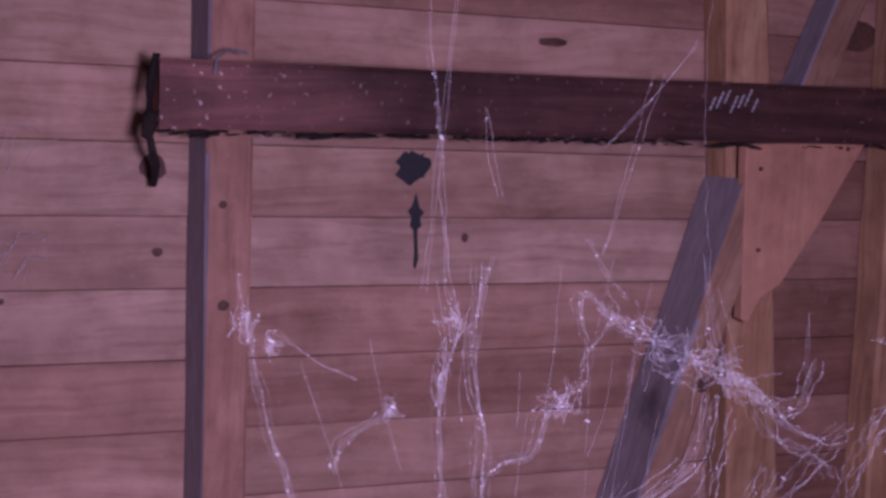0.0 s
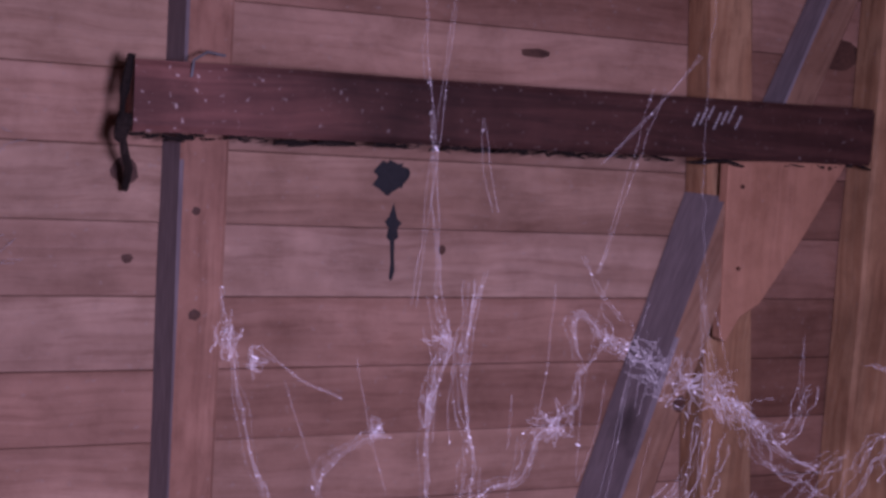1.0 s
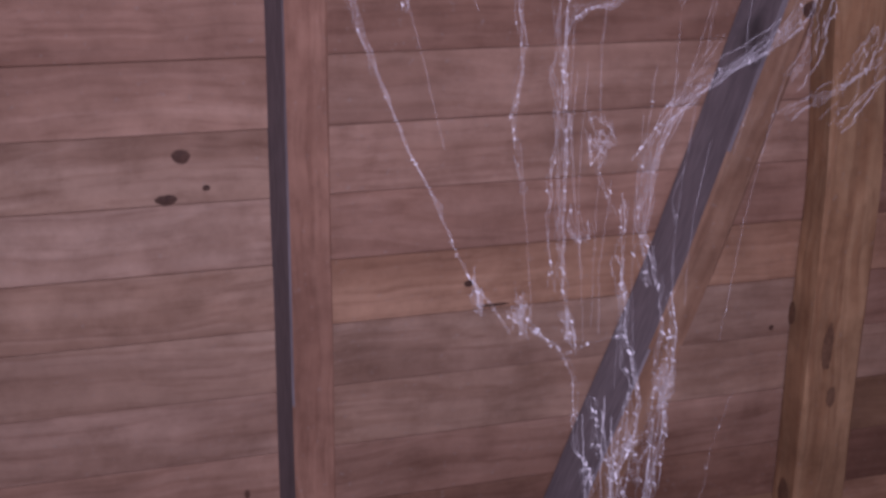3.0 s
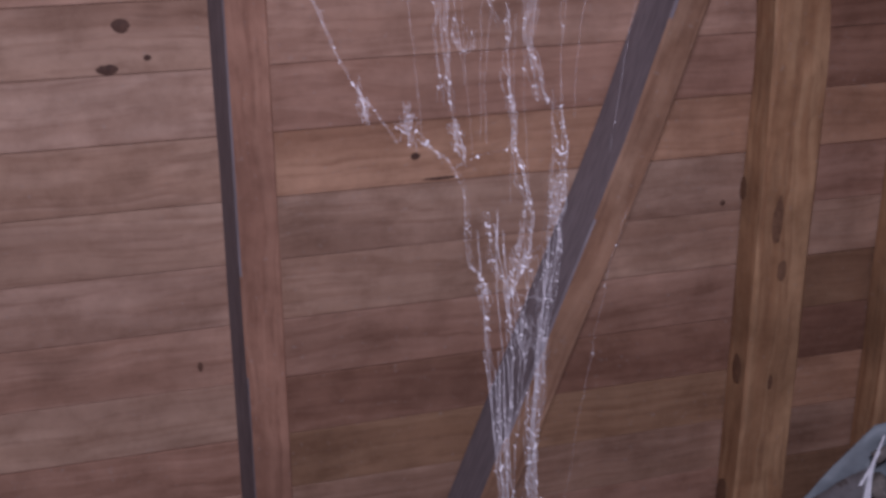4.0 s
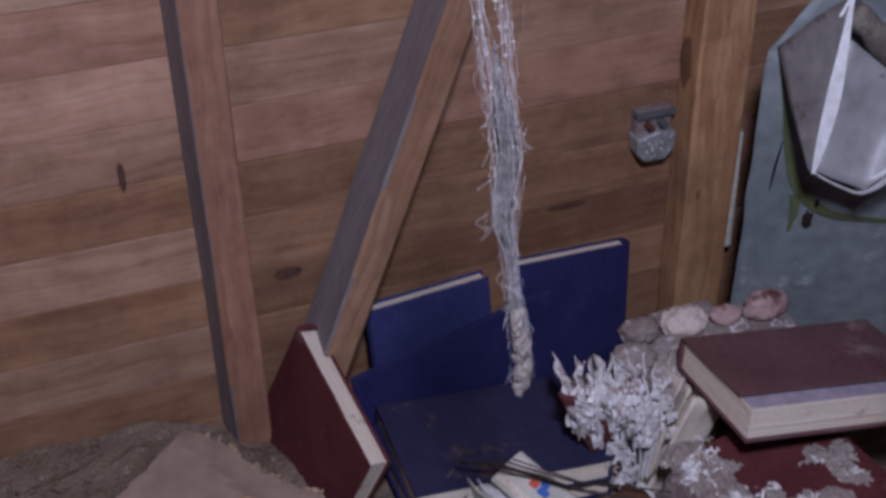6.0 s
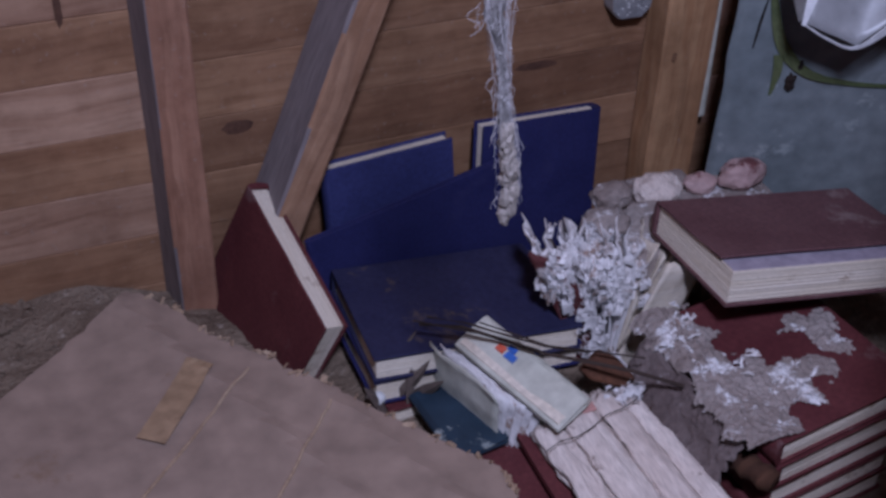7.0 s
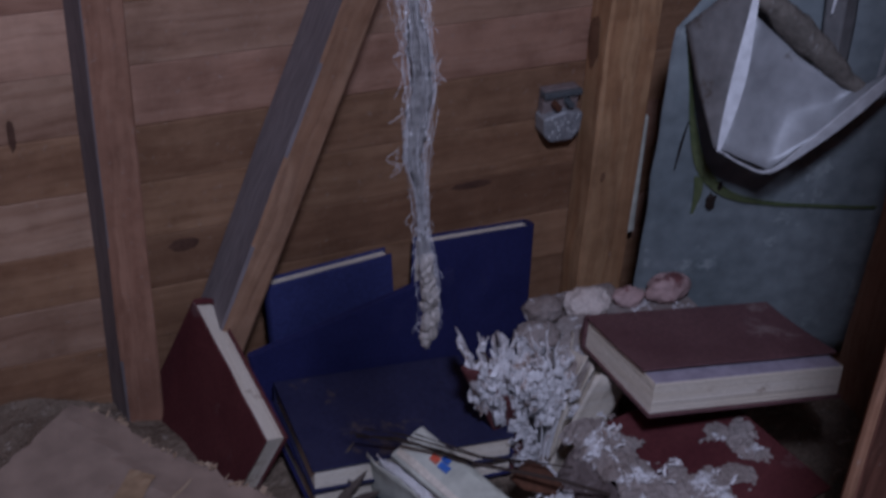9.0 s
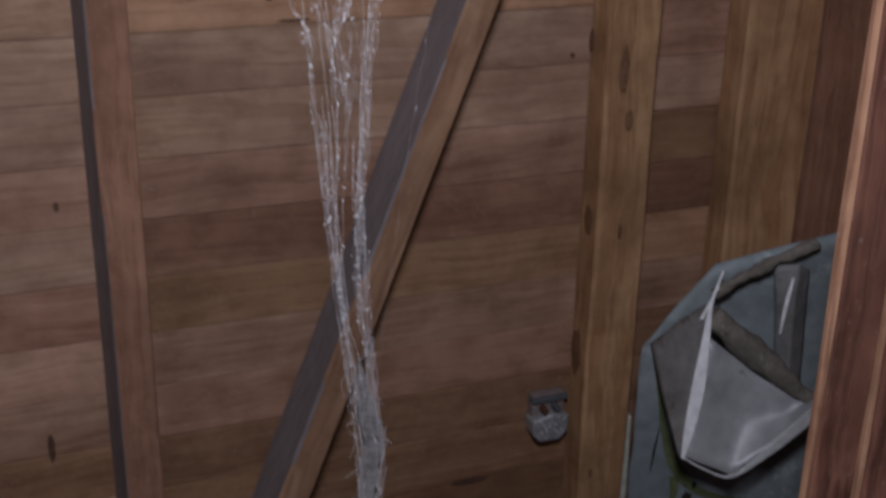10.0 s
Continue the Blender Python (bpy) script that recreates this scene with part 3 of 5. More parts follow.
def book(o, px, py, up, thick, label, cover, pages=None, lift=0.0, group="", short=0.0):
    """A hardback: o is the corner of its upper cover at the spine, px the one across the width, py the one along the spine."""
    o, px, py = slid(*o), slid(*px), slid(*py)
    m, w, h, s = frame_of(o, px, py, up)
    t = thing("book", label, "book", group, m=m)
    c, over = 0.003, 0.004
    pages = pages or M_PAGES

    def slab(x0, x1, y0, y1, z0, z1, bevel):
        return box(x0, x1, y0, y1, min(z0 * -s, z1 * -s), max(z0 * -s, z1 * -s), bevel)

    b = slab(0, w - short, 0, h, 0, c, 0.001)
    bmesh.ops.subdivide_edges(b, edges=list(b.edges), cuts=5, use_grid_fill=True)
    for v in b.verts:
        k = v.co.x / max(w, 1e-6)
        v.co.z += s * (lift * k * k + 0.0009 * noise.noise(v.co * 30 + Vector(o) * 9))
    part("front_cover", b, cover, t)
    part("back_cover", slab(0, w, 0, h, thick - c, thick, 0.001), cover, t)
    b = bmesh.new()
    prof = [(math.cos(a) * -0.006, thick / 2 - math.sin(a) * thick / 2) for a in [math.pi * (k / 8 - 0.5) for k in range(9)]]
    prof += [(0.002, z) for _, z in prof[::-1]]
    a0 = [b.verts.new((x, 0.0005, -s * z)) for x, z in prof]
    a1 = [b.verts.new((x, h - 0.0005, -s * z)) for x, z in prof]
    for i in range(len(prof)):
        j = (i + 1) % len(prof)
        b.faces.new((a0[i], a0[j], a1[j], a1[i]))
    b.faces.new(a0[::-1])
    b.faces.new(a1)
    part("spine", b, cover, t, smooth=False)
    # the block of pages: thin uneven gatherings
    n = max(4, int(thick / 0.0022))
    zs = [c + (thick - 2 * c) * k / n for k in range(n + 1)]
    rng = random.Random(int(abs(o[0]) * 1e4))
    b = bmesh.new()
    rings = []
    for i, z in enumerate(zs):
        d = rng.uniform(-0.0003, 0.0003) + (0.0002 if i % 2 else -0.0002)
        q = ((0.003, over + d), (w - over + d, over + d), (w - over + d, h - over - d), (0.003, h - over - d))
        rings.append([b.verts.new((x, y, -s * z)) for x, y in q])
    for r0, r1 in zip(rings, rings[1:]):
        for i in range(4):
            b.faces.new((r0[i], r0[(i + 1) % 4], r1[(i + 1) % 4], r1[i]))
    b.faces.new(rings[0][::-1])
    b.faces.new(rings[-1])
    part("page_block", b, pages, t)
    if short:
        part("endpaper", slab(0.01, w - over - 0.002, over + 0.002, h - over - 0.002, c - 0.0012, c + 0.0004, 0), M_ENDPAPER, t, "faded lilac endpaper")
    return t


LYING = "books thrown on the heap"
book((0.15, -0.14, 0.212), (0.128, -0.317, 0.232), (0.38, -0.171, 0.197), (0, 0, 1), 0.03, "dusty navy hardback lying on top of the heap", M_BLUE_WORN, group=LYING)
book((0.144, -0.136, 0.18), (0.128, -0.318, 0.2), (0.38, -0.164, 0.166), (0, 0, 1), 0.03, "navy hardback lying under another book", M_BLUE, group=LYING)
book((0.14, -0.126, 0.148), (0.14, -0.33, 0.165), (0.38, -0.15, 0.135), (0, 0, 1), 0.04, "maroon hardback at the bottom of the pile", M_RED, group=LYING)
book((0.134, -0.12, 0.243), (0.408, -0.082, 0.27), (0.138, -0.135, 0.05), (0, -1, 0.3), 0.009, "dark navy hardback standing behind the lying books", M_BLUE, group=LYING)
book((0.182, -0.05, 0.284), (0.343, -0.04, 0.284), (0.172, -0.075, 0.06), (0, -1, 0.2), 0.022, "faded navy hardback leaning on the wall", M_BLUE_PALE, group=LYING)
book((0.546, -0.034, 0.276), (0.378, -0.05, 0.297), (0.56, -0.07, 0.06), (0, -1, 0.2), 0.024, "dark navy hardback leaning on the wall, pages outward", M_BLUE, group=LYING)
book((0.088, -0.045, 0.283), (0.101, -0.25, 0.228), (0.035, -0.06, 0.11), (-1, -0.3, 0.3), 0.03, "maroon hardback standing on edge among the heap", M_RED, group=LYING)
book((0.482, -0.262, 0.3), (0.459, -0.426, 0.328), (0.722, -0.29, 0.27), (0, 0, 1), 0.041, "maroon hardback with swollen pages, lying on a stack", M_RED_FADED, lift=0.007, group=LYING, short=0.024)
book((0.205, -0.385, 0.158), (0.37, -0.405, 0.158), (0.19, -0.57, 0.158), (0, 0, 1), 0.03, "maroon hardback lying under the coverless book", M_RED, group=LYING)
rng = random.Random(11)
for k in range(5):
    d, e = rng.uniform(-0.004, 0.006), rng.uniform(-0.004, 0.004)
    z = 0.236 - 0.0325 * k
    book((0.418 + d, -0.375 + e, z), (0.593 + d, -0.352 + e, z), (0.438 + d, -0.573 + e, z), (0, 0, 1), 0.031,
         "maroon hardback with rotten top in a stack" if k == 0 else "maroon hardback in a damp stack of books", M_RED, group="stack of maroon books")


# ---- rotten paper, crusts and other rubbish of the heap ----
def crumpled(bm, centre, size, seed, rough=0.5, freq=3.0, sub=3):
    b = bmesh.new()
    bmesh.ops.create_icosphere(b, subdivisions=sub, radius=1)
    for v in b.verts:
        n = noise.noise(v.co * freq + Vector((seed, seed * 2, 0))) + 0.5 * noise.noise(v.co * freq * 2.7 + Vector((0, seed, seed)))
        v.co *= 1 + rough * n
        v.co = Vector(centre) + Vector((v.co.x * size[0], v.co.y * size[1], v.co.z * size[2]))
    me = bpy.data.meshes.new("tmp")
    b.to_mesh(me)
    b.free()
    bm.from_mesh(me)
    bpy.data.meshes.remove(me)
    return bm


def sheet(bm, o, u, v, wave, seed, nu=8, nv=10, ragged_top=0.0):
    """A thin wavy sheet of paper from o along u and v."""
    o, u, v = Vector(o), Vector(u), Vector(v)
    nrm = u.cross(v).normalized()
    grid = []
    for i in range(nu + 1):
        row = []
        for j in range(nv + 1):
            a, c = i / nu, j / nv
            if j == nv and ragged_top:
                c += ragged_top * (noise.noise(Vector((a * 9, seed, 2.0))))
            p = o + u * a + v * c
            p += nrm * wave * c * (noise.noise(Vector((a * 2.5 + seed, c * 3, seed))) + 0.35 * noise.noise(Vector((a * 8, c * 9 + seed, seed))))
            row.append(bm.verts.new(p))
        grid.append(row)
    for i in range(nu):
        for j in range(nv):
            bm.faces.new((grid[i][j], grid[i + 1][j], grid[i + 1][j + 1], grid[i][j + 1]))
    return bm


def thickened(bm, t):
    bmesh.ops.recalc_face_normals(bm, faces=bm.faces)
    bmesh.ops.solidify(bm, geom=list(bm.faces), thickness=t)
    return bm


rotten = thing("rotten_book", "upright rotten book with frayed white pages", "book", m=pose(0.398, -0.3, 0.138))


def fan(f):
    """Foot and rise of the fanned leaves, from the west cover (0) to the clean eastern leaf (1)."""
    foot = Vector((0.006, -0.012, -0.02)).lerp(Vector((0.058, -0.004, -0.04)), f)
    rise = Vector((-0.082, 0.012, 0.186)).lerp(Vector((0.064, 0.004, 0.14)), f ** 0.85)
    return foot, rise


b = sheet(bmesh.new(), (0.002, -0.016, -0.02), (0.04, -0.004, -0.012), (-0.083, 0.006, 0.18), 0.012, 2.2, 8, 16, 0.06)
part("peeled_cover", thickened(b, 0.002), M_PEELED, rotten, "flaking maroon and white cover", True)
for k in range(14):
    f = k / 13
    foot, rise = fan(f)
    r2 = random.Random(640 + k)
    b = sheet(bmesh.new(), foot, Vector((0.02 + 0.01 * r2.random(), 0.07, 0.0)), rise * r2.uniform(0.86, 1.02), 0.012, k * 1.3, 6, 12, 0.09)
    part("page_leaf", thickened(b, 0.0013), M_PAPER if k < 10 else M_PAGES, rotten, smooth=True)
b = sheet(bmesh.new(), (0.014, -0.034, -0.032), (0.055, 0.004, -0.01), (0.066, 0.0, 0.152), 0.006, 4.4, 8, 12, 0.03)
part("page_leaf", thickened(b, 0.003), M_PAGES, rotten, "clean yellowed page block", True)
b = bmesh.new()
for k in range(9):
    r2 = random.Random(560 + k)
    foot, rise = fan(0.03 + 0.07 * k)
    crumpled(b, foot + rise * r2.uniform(0.62, 0.82) + Vector((0, r2.uniform(-0.006, 0.02), 0)), (0.013, 0.013, r2.uniform(0.02, 0.034)), k * 4.7, 0.55, 2.6, 4)
for k in range(95):
    r2 = random.Random(600 + k)
    f = r2.random() ** 1.2 * 0.72
    foot, rise = fan(f)
    q = foot + rise * r2.uniform(0.5, 0.86) + Vector((r2.gauss(0, 0.004), r2.uniform(-0.018, 0.05), r2.gauss(0, 0.004)))
    along = rise.normalized() * r2.uniform(0.012, 0.034) + Vector((r2.gauss(0, 0.004), r2.gauss(-0.006, 0.005), 0))
    across = Vector((r2.uniform(0.6, 1), r2.uniform(-0.35, 0.25), r2.uniform(-0.3, 0.1))).normalized() * r2.uniform(0.006, 0.02)
    sheet(b, q, across, along, 0.011, k * 1.7, 10, 10, 0.5)
tagged(part("pulp", b, M_PAPER, rotten, "white frayed shreds of page"), kind="stuff")
b = bmesh.new()
for k in range(26):
    r2 = random.Random(70 + k)
    foot, rise = fan(0.0)
    q = foot + rise * r2.uniform(0.0, 0.95) + Vector((r2.uniform(-0.006, 0.03), -0.014 - 0.006 * r2.random(), r2.gauss(0, 0.004)))
    sheet(b, q, (r2.uniform(0.006, 0.014), -0.003, r2.uniform(-0.006, 0.006)), (r2.uniform(-0.012, 0.002), -0.003, r2.uniform(0.01, 0.024)), 0.008, k * 3.2, 3, 4, 0.4)
tagged(part("paper_litter", thickened(b, 0.0008), M_PAPER, rotten), kind="stuff")

for k, (x, y, z, r, mat_r) in enumerate(((0.552, -0.18, 0.238, 0.021, M_PAPER_PINK), (0.612, -0.18, 0.234, 0.014, M_WAD), (0.662, -0.19, 0.244, 0.02, M_WAD), (0.478, -0.2, 0.262, 0.017, M_CRUST), (0.452, -0.235, 0.252, 0.02, M_CRUST))):
    b = crumpled(bmesh.new(), (0, 0, 0), (r * 1.5, r * 1.1, r * 0.9), 20 + k * 3, 0.22, 1.3, 4)
    ob = part("paper_wad", roughen(b, 0.0016, 140, k), mat_r, smooth=True)
    ob.location = (x, y, z)
    tagged(ob, "curled damp wad of paper behind the books", "paper", "paper wads")
for x, y, z0, z1 in ((0.57, -0.17, 0.0, 0.235), (0.65, -0.19, 0.0, 0.235)):
    lump = part("paper_lump", roughen(box(x - 0.045, x + 0.045, y - 0.04, y + 0.04, z0, z1 - 0.008, 0.008), 0.004, 40), M_CRUST)
    tagged(lump, "grey rotten lump of pulped paper", "paper", "paper lumps")
lump = part("paper_lump", roughen(box(0.46, 0.55, -0.285, -0.19, 0.0, 0.24, 0.01), 0.005, 40), M_CRUST)
tagged(lump, "grey rotten lump of pulped paper", "paper", "paper lumps")

crust = thing("rot_crust", "grey and white crust of rotten paper on the stack", "debris", m=pose(*slid(0.48, -0.45, 0.2365)))


def crust_mask(x, y):
    """Where the crust lies: along the west and front of the top cover, and in a patch to the east."""
    west = math.exp(-((x + 0.055 + 0.1 * (y + 0.02)) / 0.034) ** 2)
    front = math.exp(-((x - 0.0) / 0.05) ** 2 - ((y + 0.055) / 0.04) ** 2)
    east = 0.95 * math.exp(-((x - 0.088) / 0.03) ** 2 - ((y - 0.0 + 0.3 * (x - 0.088)) / 0.05) ** 2)
    bridge = 0.7 * math.exp(-((x - 0.04) / 0.04) ** 2 - ((y + 0.045) / 0.025) ** 2)
    rag = 0.5 * noise.noise(Vector((x * 40, y * 40, 2))) + 0.16 * noise.noise(Vector((x * 130, y * 130, 5)))
    return max(west, front, east, bridge) + rag


b = bmesh.new()
nx, ny = 120, 140
kept = {}
for i in range(nx + 1):
    for j in range(ny + 1):
        x, y = -0.092 + 0.205 * i / nx, -0.12 + 0.205 * j / ny
        f = crust_mask(x, y)
        if f > 0.4:
            z = 0.0015 + 0.006 * min(1, (f - 0.4) * 1.6) * (0.6 + 0.9 * abs(noise.noise(Vector((x * 90, y * 90, 9))))) + 0.0022 * noise.noise(Vector((x * 240, y * 240, 1)))
            z -= 0.9 * max(0.0, -0.078 - x)
            kept[i, j] = b.verts.new((x, y, z))
for i in range(nx):
    for j in range(ny):
        q = [kept.get(p) for p in ((i, j), (i + 1, j), (i + 1, j + 1), (i, j + 1))]
        if all(q):
            b.faces.new(q)
part("crust_sheet", b, M_CRUST, crust)
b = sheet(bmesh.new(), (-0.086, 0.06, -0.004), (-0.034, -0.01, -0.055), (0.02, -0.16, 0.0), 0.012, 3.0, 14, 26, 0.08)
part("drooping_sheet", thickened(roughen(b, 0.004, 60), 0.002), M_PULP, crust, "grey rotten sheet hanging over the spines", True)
b = bmesh.new()
for k in range(34):
    r2 = random.Random(200 + k)
    x, y = r2.choice(((-0.07, 0.06), (-0.05, 0.02), (-0.02, -0.03), (0.0, -0.06), (0.015, -0.06), (-0.06, 0.04)))
    q = Vector((x + r2.gauss(0, 0.014), y + r2.gauss(0, 0.014), 0.004))
    a = r2.uniform(0, math.pi * 2)
    sheet(b, q, (0.5 * r2.uniform(0.003, 0.008) * math.cos(a), 0.5 * r2.uniform(0.003, 0.008) * math.sin(a), 0.001), (-math.sin(a) * r2.uniform(0.004, 0.018), math.cos(a) * r2.uniform(0.004, 0.018), r2.uniform(0.001, 0.008)), 0.008, k * 1.9, 3, 4, 0.5)
tagged(part("flake_litter", thickened(b, 0.0007), M_PAPER, crust, "white paper flakes"), kind="stuff")

loose = thing("opened_book", "coverless open book with stained swollen pages", "book", m=pose(0.335, -0.41, 0.152))
for k, (x0, wide, lift_k, top_k) in enumerate(((-0.062, 0.034, 0.0, -0.012), (-0.03, 0.04, 0.005, 0.012), (0.012, 0.032, 0.002, 0.01), (0.042, 0.03, -0.002, -0.006))):
    for layer in range(4):
        r2 = random.Random(880 + k * 9 + layer)
        b = bmesh.new()
        n, c = 40, 14
        d = r2.uniform(-0.003, 0.003)
        rows = []
        for j in range(n + 1):
            g = j / n
            row = []
            for i in range(c + 1):
                a = i / c
                z = 0.012 + lift_k + 0.0035 * layer + 0.006 * math.sin(math.pi * a) ** 0.7
                z += 0.0035 * noise.noise(Vector((a * 2 + k * 4, g * 4, k))) + 0.0022 * noise.noise(Vector((a * 16 + k, g * 3, k * 3 + layer)))
                tear = 0.012 * noise.noise(Vector((a * 5, k * 2.0 + layer, 5))) + 0.006 * noise.noise(Vector((a * 21, layer, k)))
                side = (0.004 * noise.noise(Vector((g * 9, k, layer * 2.0))) + 0.002 * noise.noise(Vector((g * 34, layer, k)))) * (1 if i in (0, c) else 0.3)
                row.append(b.verts.new((x0 + d + wide * a + 0.014 * g + side, top_k - 0.005 * layer + tear * (1 - g) - 0.235 * g, z)))
            rows.append(row)
        for r0, r1 in zip(rows, rows[1:]):
            for i in range(c):
                b.faces.new((r0[i], r0[i + 1], r1[i + 1], r1[i]))
        part("leaves", thickened(b, 0.0016), M_PAPER_PINK, loose, smooth=True)
b = tube(bmesh.new(), [(-0.07 + 0.02 * k, -0.07 + 0.006 * k + 0.003 * math.sin(k * 2.0), 0.042 + 0.002 * math.cos(k)) for k in range(8)], 0.0006, 5)
part("binding_thread", b, M_TWIG, loose, "loose dark thread")
part("back_cover", box(-0.07, 0.075, -0.24, 0.004, 0.0, 0.008, 0.001), M_RED, loose)
b = bmesh.new()
for k in range(30):
    r2 = random.Random(300 + k)
    sheet(b, (0.055 + r2.gauss(0, 0.014), -0.004 + r2.gauss(0, 0.014), 0.026), (r2.uniform(0.004, 0.01), r2.gauss(0, 0.004), r2.gauss(0, 0.002)), (r2.gauss(0, 0.006), r2.gauss(0.002, 0.006), r2.uniform(0.006, 0.018)), 0.008, k * 2.1, 3, 5, 0.5)
tagged(part("flake_mass", thickened(b, 0.0007), M_PAPER, loose, "white torn shreds"), kind="stuff")
part("pink_stain", box(-0.008, 0.008, -0.028, -0.008, 0.034, 0.0365, 0.0008), M_MARK_PINK, loose, "faded red print")

binding = part("book_binding", tube(bmesh.new(), [(0.41 + 0.0034 * k, -0.445 - 0.009 * k, 0.172 + 0.0006 * k) for k in range(16)], 0.0125, 12, lambda f: 1 + 0.14 * math.cos(f * 15 * math.pi)), M_SPINE, smooth=True)
tagged(binding, "ribbed brown spine torn off a book", "book spine")

booklet = book((0.252, -0.312, 0.246), (0.212, -0.327, 0.238), (0.302, -0.445, 0.228), (0, 0, 1), 0.012, "pale booklet with red and blue emblem, standing open on edge", M_PALE_COVER, lift=-0.006)
for x0, x1, y0, y1, mm, lb in ((0.012, 0.02, 0.036, 0.046, M_MARK_RED, "red printed emblem"), (0.006, 0.012, 0.046, 0.056, M_MARK_BLUE, "blue printed emblem"), (0.013, 0.021, 0.049, 0.062, M_MARK_BLUE, "blue printed emblem")):
    part("emblem", box(x0, x1, y0, y1, -0.004, 0.0012), mm, booklet, lb)
pamphlet = thing("pamphlet", "swollen pale pamphlet with torn white leaves under the booklet", "booklet", m=pose(0.216, -0.31, 0.142))
for k in range(7):
    b = sheet(bmesh.new(), (0.004 * k, -0.003 * k, 0.0), (0.034, -0.098, -0.004), (-0.006 + 0.005 * k, -0.004, 0.074 - 0.004 * k), 0.006, 5 + k * 1.9, 10, 8, 0.04)
    part("page_leaf", thickened(b, 0.0012), M_PALE_COVER if k in (0, 6) else M_PAPER, pamphlet, smooth=True)
book((0.168, -0.325, 0.178), (0.225, -0.318, 0.178), (0.185, -0.425, 0.176), (0, 0, 1), 0.008, "thin glossy blue paperback half hidden in the heap", M_TEAL)

rod = thing("dry_twigs", "thin dark dry twigs lying over the books", "twigs")
ROD = [(0.199, -0.31, 0.24), (0.235, -0.334, 0.241), (0.27, -0.358, 0.238), (0.306, -0.386, 0.233), (0.341, -0.412, 0.229), (0.38, -0.44, 0.226), (0.42, -0.469, 0.224)]
for k, (dx, dz, r, i0, i1) in enumerate(((0.0, 0.0, 0.0021, 0, 7), (0.006, 0.004, 0.0012, 0, 5), (0.014, 0.002, 0.001, 1, 6), (-0.006, 0.005, 0.0009, 0, 4))):
    pts = [(x + dx * (1 + 0.5 * math.sin(j * 1.3 + k)), y + dx * 0.6 * j * 0.4, z + dz + 0.003 * math.sin(j * 1.7 + k)) for j, (x, y, z) in enumerate(ROD[i0:i1])]
    part("twig", roughen(tube(bmesh.new(), pts, r, 7), 0.001, 60, k), M_TWIG, rod)
clod = part("bark_piece", roughen(prism([(-0.026, -0.01), (-0.012, 0.016), (0.01, 0.012), (0.034, -0.004), (0.028, -0.016), (-0.01, -0.018)], 0.012, 0.002), 0.002, 60), M_RUST)
clod.matrix_world = pose(0.369, -0.405, 0.208, -35, 18, -24)
tagged(clod, "rusty brown piece of bark on the books", "bark")

for k, (x, y, a, h, lean) in enumerate(((0.128, -0.3, 20, 0.095, 34), (0.152, -0.315, -10, 0.07, 30), (0.14, -0.325, 60, 0.055, -20), (0.165, -0.325, 30, 0.06, 12), (0.122, -0.31, 100, 0.06, -30), (0.17, -0.315, -40, 0.06, 40))):
    b = bmesh.new()
    for i in range(7):
        f = i / 6
        w = 0.007 * math.sin(math.pi * min(1, 0.15 + f * 0.85)) + 0.0004
        c = 0.012 * f * f
        b.verts.new((-w, c + w * 0.5, h * f))
        b.verts.new((0, c, h * f))
        b.verts.new((w, c + w * 0.5, h * f))
    b.verts.ensure_lookup_table()
    for i in range(6):
        for j in (0, 1):
            b.faces.new((b.verts[i * 3 + j], b.verts[i * 3 + j + 1], b.verts[i * 3 + j + 4], b.verts[i * 3 + j + 3]))
    leaf = part("dead_leaf", thickened(b, 0.0008), M_LEAF)
    leaf.matrix_world = pose(*slid(x, y, 0.16), lean * 0.5, lean, a)
    tagged(leaf, "curled grey dead leaf stuck between the books", "leaf", "dead leaves")
pebble = part("white_pebble", crumpled(bmesh.new(), (0, 0, 0), (0.008, 0.008, 0.007), 1.0, 0.1, 2), M_PIPE, smooth=True)
pebble.location = (0.15, -0.322, 0.162)
tagged(pebble, "small chalk-white pebble between the leaves", "pebble")

# ---- cardboard flap ----
card = thing("cardboard_flap", "flattened brown cardboard box with torn edges", "cardboard", m=pose(0, 0, 0.199))
outline = [(-0.46, -0.42), (-0.3, -0.29), (-0.193, -0.204), (-0.13, -0.152), (-0.074, -0.104), (-0.058, -0.112), (-0.03, -0.15), (-0.012, -0.2), (0.01, -0.235), (0.035, -0.262), (0.05, -0.3), (0.073, -0.325), (0.1, -0.37), (0.135, -0.42), (0.16, -0.452), (0.184, -0.484), (0.185, -0.52), (0.16, -0.57), (0.13, -0.72), (-0.2, -0.8), (-0.5, -0.7)]
outline = [slid(x, y, 0)[:2] for x, y in outline]
fine = []
rng = random.Random(8)
for (x0, y0), (x1, y1) in zip(outline, outline[1:] + outline[:1]):
    n = 7
    for k in range(n):
        f = k / n
        fine.append((x0 + (x1 - x0) * f + rng.uniform(-1, 1) * 0.0022, y0 + (y1 - y0) * f + rng.uniform(-1, 1) * 0.0022))


def card_height(x, y):
    """Gentle buckling, with two soft folds."""
    f1, f2 = abs(x + 0.42 * (y + 0.3) - 0.0), abs(x + 0.42 * (y + 0.3) - 0.075)
    return 0.006 * math.exp(-f1 / 0.012) + 0.005 * math.exp(-f2 / 0.01) + 0.007 * noise.noise(Vector((x * 4, y * 4, 3))) + 0.0007 * noise.noise(Vector((x * 22, y * 22, 1)))


